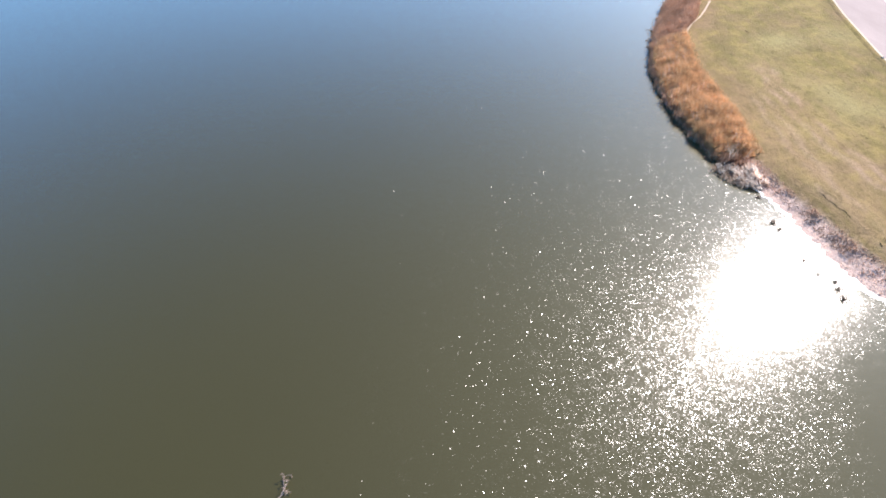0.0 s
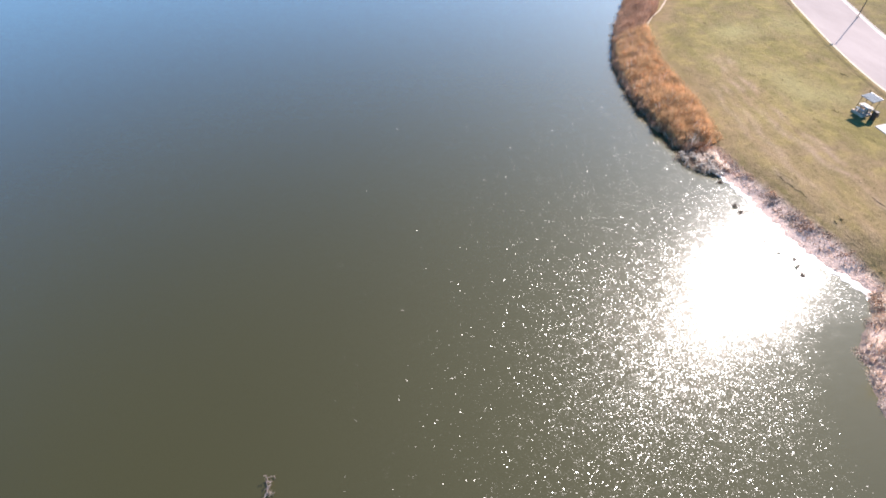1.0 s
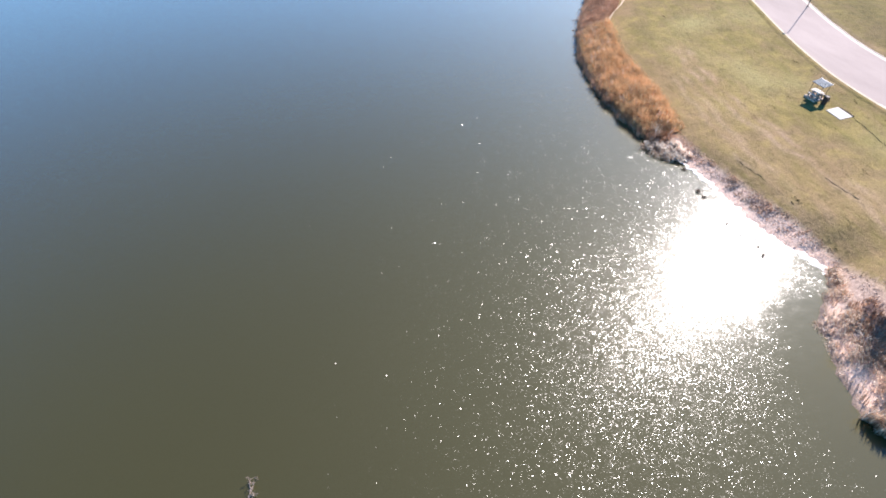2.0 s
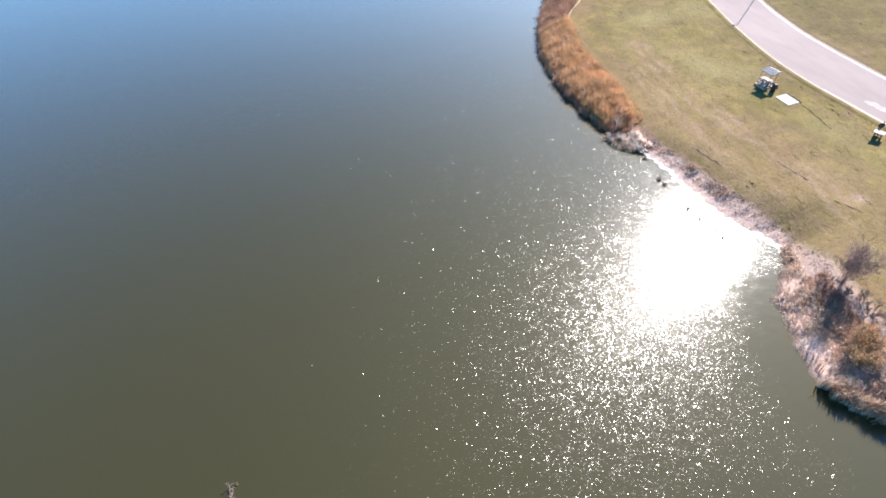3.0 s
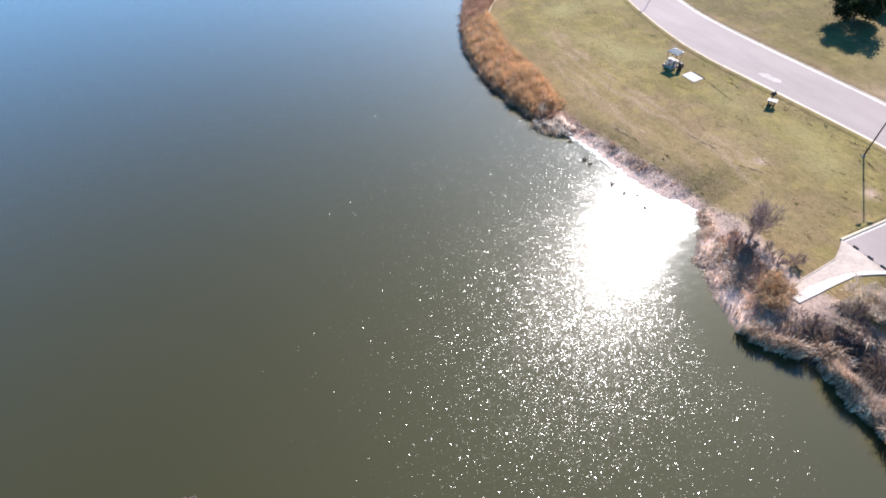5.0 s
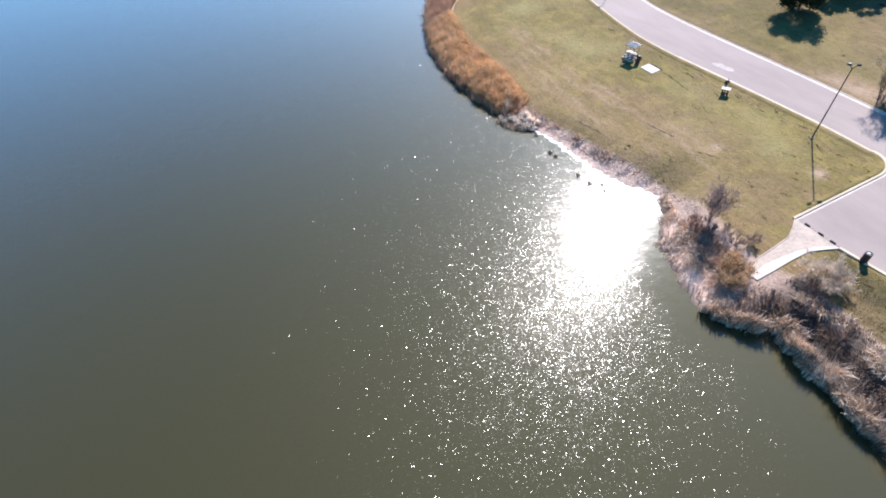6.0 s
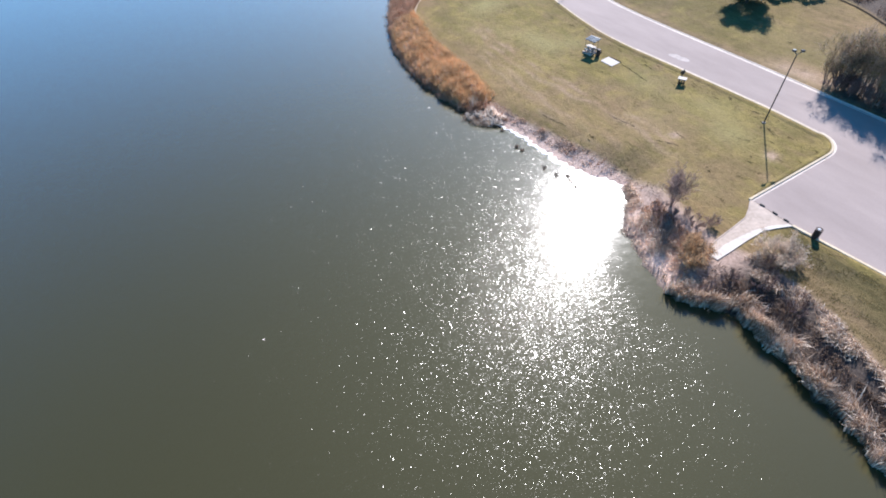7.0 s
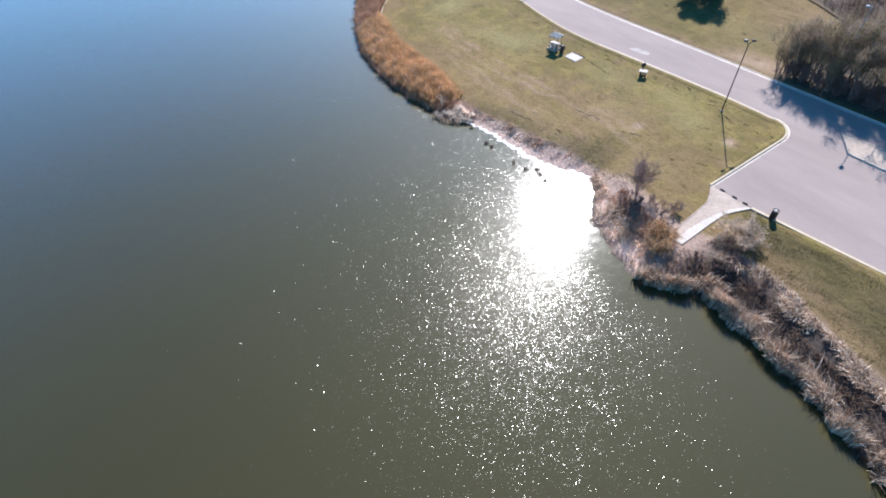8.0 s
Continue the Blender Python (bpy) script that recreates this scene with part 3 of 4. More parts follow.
# dark blades added for the shaded, mirrored fringe below the bed
reed_field("brown_reeds", 5500, 47.5, 112, -0.6, -1.0, 0.8, REED_DARK, "dark reed stubble standing in for shade at the foot of the bed", 14, lean=0.3, thin=0.6, width=0.06, span=(-0.05, 0.12), ragged=0.6)
reed_field("brown_reeds", 700, 46.0, 48.4, 0.2, -0.4, 1.1, REED_BROWN, "purple-brown weeds at the end of the reed bed", 17, lean=0.5, thin=0.5, width=0.05, span=(0.2, 0.95))
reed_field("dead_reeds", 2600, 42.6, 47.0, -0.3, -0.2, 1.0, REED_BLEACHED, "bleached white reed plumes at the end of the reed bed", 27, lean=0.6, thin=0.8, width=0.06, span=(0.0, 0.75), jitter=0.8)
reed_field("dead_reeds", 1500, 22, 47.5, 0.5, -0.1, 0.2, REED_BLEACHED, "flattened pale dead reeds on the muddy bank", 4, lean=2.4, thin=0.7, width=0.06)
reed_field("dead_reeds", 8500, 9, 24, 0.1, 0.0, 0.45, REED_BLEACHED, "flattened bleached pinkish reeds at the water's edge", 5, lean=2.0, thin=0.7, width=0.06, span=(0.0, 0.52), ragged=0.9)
reed_field("dead_reeds", 2600, 9, 24, 0.4, 0.0, 1.1, REED_PALE, "tangled pale standing reeds on the bank", 15, lean=0.9, thin=0.85, width=0.05, span=(0.05, 0.5), ragged=0.9)
reed_field("dead_reeds", 15000, -16, 9.5, -0.15, 0.0, 2.0, REED_PALE, "pale bent dead reeds along the waterline", 6, lean=0.7, thin=1.05, width=0.06, span=(0.0, 0.34), ragged=1.3, jitter=0.8, foot=0.9)
reed_field("dead_reeds", 15000, -16, 9, -0.3, 0.1, 1.3, REED_PALE, "ridge of pale bent dead reeds below the lawn", 7, lean=1.1, thin=0.9, width=0.065, span=(0.68, 1.0), ragged=0.8, jitter=0.8)
reed_field("dead_reeds", 20000, -16, 10.5, -0.25, 0.0, 2.5, REED_PALE, "tall pale reeds crowding the waterline", 23, lean=0.4, thin=0.75, width=0.06, span=(0.03, 0.17), ragged=0.7, jitter=1.0, foot=0.95)
# dark blades: undergrowth that also paints the shaded hollow between both ridges
reed_field("brown_reeds", 6000, -16, 10, -0.6, 0.0, 0.6, REED_DARK, "dark brown undergrowth deepening the shade between the dead reeds", 8, lean=0.9, thin=0.4, width=0.05, span=(0.25, 0.7))
# dark blades added for the shadow band along the water's edge
reed_field("brown_reeds", 5000, -16, 10.5, -0.2, 0.0, 0.8, REED_DARK, "dark reeds standing in for shade at the waterline", 21, lean=0.3, thin=0.7, width=0.06, span=(0.02, 0.12), ragged=0.4, jitter=1.0)
reed_field("brown_reeds", 2600, 26, 48, 0.4, 0.3, 0.2, REED_DARK, "dark flattened weeds on the pale muddy bank", 12, lean=1.9, thin=1.1, width=0.07, span=(0.3, 1.0), jitter=0.5)
reed_field("brown_reeds", 3600, 24, 48, 0.4, 0.5, 0.24, REED_BROWN, "purple-brown dead weeds lying on the muddy bank", 28, lean=1.6, thin=0.85, width=0.06, span=(0.3, 1.0), jitter=0.5)
reed_field("brown_reeds", 900, 19.5, 27, 0.4, 0.4, 0.2, REED_DARK, "dark weed clumps at the head of the bay", 18, lean=1.0, thin=0.85, width=0.06, span=(0.55, 1.0))
reed_field("brown_reeds", 2000, 12, 19.5, -0.6, 0.0, 0.7, REED_BROWN, "pinkish brown undergrowth in the hollow of the bank", 9, lean=0.7, thin=0.3, width=0.05, span=(0.48, 0.8))


def segments(rng, start, way, length, radius, level, depth, out, spread=0.55, kids=(3, 5), shrink=0.66, rise=0.12):
    """Grows one branch of three bent lengths and its side branches into out as (a, b, ra, rb, level)."""
    p, d, r = Vector(start), Vector(way).normalized(), radius
    steps = 3
    for i in range(steps):
        d = (d + Vector(rng.normal(0, 0.13, 3)) + Vector((0, 0, rise * 0.5))).normalized()
        q = p + d * (length / steps)
        r2 = radius * (1 - 0.62 * (i + 1) / steps)
        out.append((p.copy(), q.copy(), r, r2, level))
        if level < depth:
            for _ in range(int(rng.integers(kids[0], kids[1] + 1)) // (2 if i < steps - 1 else 1)):
                side = d.orthogonal().normalized()
                side.rotate(Matrix.Rotation(rng.uniform(0, 6.283), 3, d))
                segments(rng, q, d * (1 - spread) + side * spread * rng.uniform(0.7, 1.3) + Vector((0, 0, rise)), length * shrink * rng.uniform(0.7, 1.15), r2 * 0.75, level + 1, depth, out, spread, kids, shrink, rise)
        p, r = q, r2


def tube_mesh(name, segs, material, sides=5):
    v, f = [], []
    for a, b, ra, rb, _ in segs:
        d = (b - a).normalized()
        s = d.orthogonal().normalized()
        t = d.cross(s)
        k = len(v)
        for p, r in ((a, ra), (b, rb)):
            for j in range(sides):
                w = 2 * math.pi * j / sides
                v.append(p + (s * math.cos(w) + t * math.sin(w)) * r)
        for j in range(sides):
            f.append((k + j, k + (j + 1) % sides, k + sides + (j + 1) % sides, k + sides + j))
    return mesh_of(name, v, f, material, True)


def boughs(tree, segs, bark=None):
    """Each trunk and each limb of a grown tree as a part of its own."""
    for level, name, sides in ((0, "trunk", 8), (1, "limb", 5)):
        own = [s for s in segs if s[4] == level]
        for k in range(0, len(own), 3):
            piece(name, tube_mesh(name, own[k:k + 3], bark or BARK, sides), tree)


def leaf_mesh(name, places, size, material, rng, slim=0.5):
    """Small folded leaves in clumps, each an island of its own."""
    n = len(places)
    a, b = rng.normal(0, 1, (n, 3)), rng.normal(0, 1, (n, 3))
    a /= np.linalg.norm(a, axis=1, keepdims=True)
    b -= (a * b).sum(1, keepdims=True) * a
    b /= np.linalg.norm(b, axis=1, keepdims=True)
    s = (size * rng.uniform(0.6, 1.4, n))[:, None]
    v = np.stack([places - a * s, places - b * s * slim, places + a * s, places + b * s * slim], 1).reshape(-1, 3)
    f = (np.arange(n)[:, None] * 4 + np.array([[0, 1, 2, 3]])).tolist()
    return mesh_of(name, v.tolist(), f, material)


def twig_mesh(name, places, ways, length, width, material, rng):
    """Thin straight twigs, each a narrow strip from its foot along its own way."""
    n = len(places)
    way = ways + rng.normal(0, 0.8, (n, 3)) + np.array([0, 0, 0.3])
    way /= np.linalg.norm(way, axis=1, keepdims=True)
    side = np.cross(way, rng.normal(0, 1, (n, 3)))
    side /= np.linalg.norm(side, axis=1, keepdims=True)
    side *= (width * rng.uniform(0.6, 1.4, n))[:, None] / 2
    tip = places + way * (length * rng.uniform(0.5, 1.3, n))[:, None]
    v = np.stack([places - side, places + side, tip + side * 0.35, tip - side * 0.35], 1).reshape(-1, 3)
    return mesh_of(name, v.tolist(), (np.arange(n)[:, None] * 4 + np.array([[0, 1, 2, 3]])).tolist(), material)


def bare_tree(x, y, tall, seed, leaves=900, label=""):
    """A leafless multi-stemmed tree: trunk, limbs, a twig crown and a thin veil of last leaves."""
    rng = np.random.default_rng(seed)
    tree = thing("bare_tree", x, y, gz(x, y) - 0.05)
    segs = []
    for k in range(5):
        w = 1.26 * k + rng.uniform(0, 1)
        lean = rng.uniform(0.06, 0.42)
        segments(rng, (0.5 * math.cos(w), 0.5 * math.sin(w), 0), (lean * math.cos(w), lean * math.sin(w), 1), tall * rng.uniform(0.55, 0.75), tall * 0.019, 0, 3, segs, 0.42, (2, 3), 0.5, 0.3)
    boughs(tree, segs, BARK_PALE)
    twigs = [(a, b, max(ra, 0.012), max(rb, 0.009), l) for a, b, ra, rb, l in segs if l > 1]
    tagged(piece("crown", tube_mesh("crown", twigs, TWIG_OLIVE, 3), tree, label="fine grey leafless twigs"), kind="stuff")
    ends = np.array([s[1] for s in segs if s[4] > 1])
    pick = ends[rng.integers(0, len(ends), leaves)] + rng.normal(0, 0.16, (leaves, 3))
    pick = pick[pick[:, 2] > tall * 0.5]
    tagged(piece("foliage", leaf_mesh("foliage", pick, 0.08, LEAF_OLIVE, rng), tree, label="sparse yellow-olive leaves"), kind="stuff")
    own = [s for s in segs if s[4] > 0 and s[1].z > tall * 0.28]
    pick = rng.integers(0, len(own), 2500)
    feet = np.array([own[k][1] for k in pick]) + rng.normal(0, 0.3, (2500, 3))
    ways = np.array([(own[k][1] - own[k][0]).normalized() for k in pick])
    tagged(piece("brushwood", twig_mesh("brushwood", feet, ways, 0.85, 0.026, TWIG_OLIVE, rng), tree, label="dense dry olive-brown twig ends"), kind="stuff")
    return tagged(tree, label or "tall leafless grey tree with thin olive leaves beside the road", "tree", "roadside trees")


def evergreen_tree(x, y, tall, wide, seed):
    """A dark, dense, low-crowned tree: trunk, limbs and clumped leaves with gaps."""
    rng = np.random.default_rng(seed)
    tree = thing("evergreen_tree", x, y, gz(x, y) - 0.05)
    segs = []
    segments(rng, (0, 0, 0), (0, 0, 1), tall * 0.6, tall * 0.035, 0, 2, segs, 0.7, (4, 6), 0.8, 0.05)
    boughs(tree, segs)
    n = 60
    c = rng.normal(0, 1, (n, 3))
    c /= np.linalg.norm(c, axis=1, keepdims=True)
    c *= (rng.uniform(0.35, 1.0, n) ** 0.5)[:, None] * np.array([wide, wide, tall * 0.43]) * rng.uniform(0.75, 1.1, (n, 1))
    c[:, 2] += tall * 0.50
    places = (c[rng.integers(0, n, 15000)] + rng.normal(0, 1, (15000, 3)) * wide * 0.10)
    places = places[places[:, 2] > 0.35]
    tagged(piece("crown", leaf_mesh("crown", places, 0.15, LEAF_DARK, rng), tree, label="dense dark green foliage"), kind="stuff")
    return tagged(tree, "dark green evergreen tree with a dense low crown on grass", "tree", "trees behind the road")


def shrub(name, x, y, tall, wide, seed, twig, leaf=None, leaves=0, label="", stems=16, depth=2, size=0.05, thick=0.008):
    """Many stems from one foot that fork into twigs, with or without leaves."""
    rng = np.random.default_rng(seed)
    bush = thing(name, x, y, max(gz(x, y) - 0.05, 0.0))
    segs = []
    for k in range(stems):
        w, o = rng.uniform(0, 6.283), rng.uniform(0.0, 1.0)
        way = (math.cos(w) * o * wide / tall, math.sin(w) * o * wide / tall, 1)
        segments(rng, (0.15 * wide * math.cos(w) * o, 0.15 * wide * math.sin(w) * o, 0), way, tall * rng.uniform(0.55, 0.9), 0.022, 0, depth, segs, 0.45, (2, 4), 0.5, 0.15)
    own = [(a, b, max(ra, 1.8 * thick), max(rb, 1.5 * thick), l) for a, b, ra, rb, l in segs if l == 0]
    for k in range(0, len(own), 3):
        piece("stem", tube_mesh("stem", own[k:k + 3], twig, 4), bush)
    tagged(piece("brushwood", tube_mesh("brushwood", [(a, b, max(ra, 1.25 * thick), max(rb, thick), l) for a, b, ra, rb, l in segs if l > 0], twig, 3), bush), kind="stuff")
    if leaf:
        ends = np.array([s[1] for s in segs])
        pick = ends[rng.integers(0, len(ends), leaves)] + rng.normal(0, 0.12, (leaves, 3))
        pick = pick[pick[:, 2] > 0.1]
        tagged(piece("foliage", leaf_mesh("foliage", pick, size, leaf, rng, 0.16 if leaf is twig else 0.5), bush), kind="stuff")
    return tagged(bush, label, "shrub", "shoreline shrubs")


shrub("bare_shrub", 40.3, 17.9, 3.2, 1.5, 21, TWIG_GREY, None, 0, "tall grey leafless shrub above the dead reeds", 18, 3, 0.05, 0.008)
shrub("bare_shrub", 39.2, 16.4, 1.0, 1.2, 22, TWIG_GREY, None, 0, "low tangled grey leafless shrub on the bank", 5, 3)
shrub("bare_shrub", 38.7, 18.6, 1.3, 1.4, 23, TWIG_GREY, None, 0, "low tangled grey leafless shrub on the bank", 5, 3)
shrub("bare_shrub", 39.8, 14.4, 1.0, 1.6, 24, TWIG_GREY, None, 0, "low grey twiggy shrub beside the concrete drain", 8, 3)
shrub("bare_shrub", 40.3, 15.6, 1.0, 1.3, 28, TWIG_GREY, None, 0, "low tangled grey leafless shrub on the bank", 8, 3, 0.05, 0.006)
shrub("bare_shrub", 41.0, 13.7, 1.0, 1.5, 29, TWIG_GREY, None, 0, "low grey twiggy shrub beside the concrete drain", 10, 3, 0.05, 0.006)
shrub("rusty_shrub", 36.7, 11.5, 1.7, 2.9, 25, BARK, LEAF_RUST, 11000, "rounded rust-orange leafy shrub near the drain's mouth", 40, 2, 0.055)
shrub("rusty_shrub", 37.9, 12.9, 1.2, 1.2, 26, BARK, LEAF_RUST, 2200, "small rust-orange leafy shrub near the drain's mouth", 10, 2)
shrub("pale_shrub", 42.5, 7.4, 1.8, 3.5, 27, TWIG_PALE, TWIG_PALE, 8000, "round pale grey leafless shrub on the lawn's edge", 26, 3, 0.085)
for bx, by, bt, bs in ((40.2, 7.2, 1.4, 31), (38.9, 5.6, 1.6, 32), (39.2, 3.0, 1.3, 33), (37.6, 8.2, 1.1, 34)):
    shrub("bare_shrub", bx, by, bt, bt * 1.2, bs, TWIG_BROWN, None, 0, "dark brown leafless thicket shrub among the reeds", 6, 3)

for bx, by, bt, bs in ((33.4, 45.2, 0.8, 41), (34.6, 43.4, 0.7, 42), (32.8, 46.0, 0.7, 43), (35.0, 44.6, 0.8, 44), (34.0, 44.2, 0.8, 45), (34.9, 42.6, 0.6, 46)):
    shrub("dead_shrub", bx, by, bt, 3.2 * bt, bs, TWIG_WHITE, None, 0, "bleached white dead shrub at the end of the reed bed", 20, 2, 0.05, 0.02)

# the wood along the uphill side of the road
first = [bare_tree(69.6, 20.2, 6.0, 51, 1500), bare_tree(70.2, 15.8, 6.4, 52, 2600), bare_tree(72.6, 18.2, 5.4, 53, 3200)]
rng = np.random.default_rng(60)
for k, (tx, ty, size) in enumerate(((70.6, 12.0, 1.0), (74.2, 13.6, 0.8), (70.2, 8.4, 1.0), (71.2, 4.4, 1.0), (70.6, 0.2, 1.0), (71.0, -5.0, 1.0), (69.0, 13.6, 0.9), (69.4, 10.0, 0.9), (68.5, 16.4, 0.8), (68.9, 20.9, 0.8), (70.3, 22.2, 0.75), (74.6, 7.0, 0.8), (69.4, 18.4, 0.75), (71.0, 17.4, 0.85), (72.8, 15.8, 0.8), (71.6, 9.8, 0.9), (68.7, 22.4, 0.5))):
    big = float(rng.uniform(0.9, 1.1)) * size
    m = pose(tx, ty, gz(tx, ty) - 0.05, 0, 0, float(rng.uniform(0, 360))) @ Matrix.Scale(big, 4)
    made = copy_thing(first[k % 3], m)
for k, (tx, ty) in enumerate(((68.2, 21.2), (69.6, 20.0), (68.2, 19.2), (68.3, 17.2), (68.1, 15.2), (68.4, 13.2), (68.2, 11.2), (68.4, 8.8), (68.3, 6.6), (68.6, 4.2), (69.6, 16.0), (69.8, 12.0))):
    shrub("bare_shrub", tx, ty, 1.6, 1.4, 70 + k, TWIG_BROWN, TWIG_BROWN, 1200, "dark leafless undergrowth shrub below the roadside trees", 8, 3, 0.13)
evergreen_tree(80.0, 43.3, 6.4, 3.8, 81)
evergreen_tree(88.4, 45.0, 6.0, 2.6, 82)
evergreen_tree(91.5, 42.4, 6.5, 2.8, 83)


def far_brush():
    """Dry standing brush on the dark ground beyond the ditch."""
    rng = np.random.default_rng(94)
    n = 15000
    y = rng.uniform(14, 46, n)
    x = np.interp(y, (14, 23.5, 30.5, 38.0, 46.0), (80.0, 84.6, 88.0, 90.4, 91.5)) + rng.uniform(0.2, 16, n)
    keep = wavy(x, y, 1.3, 12) > rng.uniform(0.1, 0.75, n)
    x, y = x[keep], y[keep]
    way = rng.uniform(0, 6.283, len(x))
    leans = np.stack([np.cos(way), np.sin(way)], 1) * rng.uniform(0.1, 0.6, (len(x), 1))
    base = np.stack([x, y, ground_z(x, y) - 0.03], 1)
    h = rng.uniform(0.3, 0.9, len(x)) * (0.6 + 0.9 * wavy(x, y, 3.0, 13))
    tagged(new("far_brush", blade_mesh("far_brush", base, h, leans, np.full(len(x), 0.06), REED_DARK, rng)), "dark dry brush standing beyond the ditch", "brush", kind="stuff")


far_brush()


def leaf_litter_tufts():
    rng = np.random.default_rng(90)
    n = 16000
    y = rng.uniform(-14, 75, n)
    x = grass_x(y) + rng.uniform(0, 1, n) * (np.where(y < 14, LOT_X(y), near_x(y)) - 0.5 - grass_x(y))
    keep = (wavy(x, y, 1.4, 2) > rng.uniform(0.2, 0.9, n)) & ~((x < 47.3) & (y > 9) & (y < 14.4))
    x, y = x[keep], y[keep]
    h = rng.uniform(0.04, 0.12, len(x))
    way = rng.uniform(0, 6.283, len(x))
    leans = np.stack([np.cos(way), np.sin(way)], 1) * rng.uniform(0.3, 0.9, (len(x), 1))
    base = np.stack([x, y, ground_z(x, y) - 0.02], 1)
    ob = new("grass_tufts", blade_mesh("grass_tufts", base, h, leans, np.full(len(x), 0.06), TUFT, rng))
    tagged(ob, "dry olive and straw grass tufts on the lawn", "grass", kind="stuff")


leaf_litter_tufts()


def weed_specks():
    """Short dark weeds in small streaks along the slope."""
    rng = np.random.default_rng(92)
    spots = []
    for count, x0, x1, y0, y1 in ((22, 41, 59, 14.5, 34), (9, 46, 59, 34, 60), (5, 39, 52, 50, 80), (30, 40, 48, -14, 9), (8, 68, 80, 20, 60), (24, 56.8, 59.3, 15, 34), (14, 57, 58.9, 34, 58), (8, 50, 58, 14.6, 20)):
        spots += list(zip(rng.uniform(x0, x1, count), rng.uniform(y0, y1, count), rng.uniform(0.15, 1.5, count)))
    c = np.array(spots)
    c = c[(c[:, 0] > grass_x(c[:, 1]) + 0.4) & ((c[:, 1] > 14.6) | (c[:, 0] < LOT_X(c[:, 1]) - 0.6)) & ((c[:, 1] < 9) | (c[:, 1] > 14.4))]
    k = np.repeat(np.arange(len(c)), 26)
    turn = 0.35 * np.sin(c[k, 1])
    along, across = rng.normal(0, 0.55, len(k)) * c[k, 2], rng.normal(0, 0.1, len(k)) * c[k, 2]
    x, y = c[k, 0] + across + along * np.sin(turn), c[k, 1] + along * np.cos(turn)
    way = rng.uniform(0, 6.283, len(k))
    leans = np.stack([np.cos(way), np.sin(way)], 1) * rng.uniform(0.4, 1.2, (len(k), 1))
    base = np.stack([x, y, ground_z(x, y) - 0.02], 1)
    ob = new("weeds", blade_mesh("weeds", base, rng.uniform(0.05, 0.14, len(k)), leans, np.full(len(k), 0.06), WEED, rng))
    tagged(ob, "short dark weeds in streaks on the lawn", "weeds", kind="stuff")


weed_specks()


def rough_tufts():
    """Taller clumps on the rough strip between the thicket and the car park."""
    rng = np.random.default_rng(91)
    n = 11000
    y = rng.uniform(-16, 9, n)
    x = grass_x(y) + rng.uniform(0, 1, n) * (LOT_X(y) - 0.6 - grass_x(y))
    keep = wavy(x + 0.5 * y, 0.35 * y - 0.2 * x, 0.55, 5) > rng.uniform(0.4, 0.95, n)
    x, y = x[keep], y[keep]
    way = 0.6 + rng.normal(0, 0.9, len(x))
    leans = np.stack([np.cos(way), np.sin(way)], 1) * rng.uniform(0.3, 1.0, (len(x), 1))
    base = np.stack([x, y, ground_z(x, y) - 0.02], 1)
    ob = new("rough_grass", blade_mesh("rough_grass", base, rng.uniform(0.08, 0.24, len(x)), leans, np.full(len(x), 0.05), TUFT, rng))
    tagged(ob, "rough olive grass clumps on the slope above the reeds", "grass", kind="stuff")


rough_tufts()


# ---------------------------------------------------------------- things on the lawn
def lamp_post(x, y, tall, arm_turn, heads, label, steel=None, reach=0.42, size=0.36):
    """A street lamp: footing, base plate, tapered pole, raised arms and shoebox heads with lenses."""
    steel = steel or STEEL_DARK
    post = thing("street_lamp", x, y, gz(x, y), arm_turn)
    part("base", tube(bmesh.new(), (0, 0, -0.3), (0, 0, 0.05), 0.22, 0.21, 14), CONCRETE, post, "round concrete footing")
    part("base_plate", box(bmesh.new(), 0, 0, 0.065, 0.34, 0.34, 0.03, 0.006), steel, post)
    part("pole", tube(bmesh.new(), (0, 0, 0.08), (0, 0, tall - 0.3), 0.072, 0.05, 12), steel, post)
    for side in heads:
        part("arm", tube(bmesh.new(), (0, 0, tall - 0.36), (side * reach, 0, tall - 0.02), 0.04, 0.035, 8), steel, post)
        head = part("head", box(bmesh.new(), side * reach, 0, tall + 0.04, size, size * 0.8, 0.2, 0.04), steel, post, "shoebox lamp head")
        part("lens", box(bmesh.new(), side * reach, 0, tall - 0.065, size * 0.75, size * 0.6, 0.02), LAMP_GLASS, head, "pale flat lens")
        part("cap", box(bmesh.new(), side * reach, 0, tall + 0.145, size * 0.7, size * 0.6, 0.012), LAMP_GLASS if side < 0 else steel, head)
    return tagged(post, label, "street lamp", "street lamps")


lamp_post(57.72, 21.65, 8.35, -37, (-1, 1), "dark steel street lamp with two heads on the lawn")
lamp_post(68.85, 16.4, 9.75, 5, (-1,), "pale galvanised street lamp among the roadside trees", GALVANISED, 1.5, 0.42)
lamp_post(69.1, 71.2, 8.0, 150, (1,), "dark steel street lamp behind the far kerb")


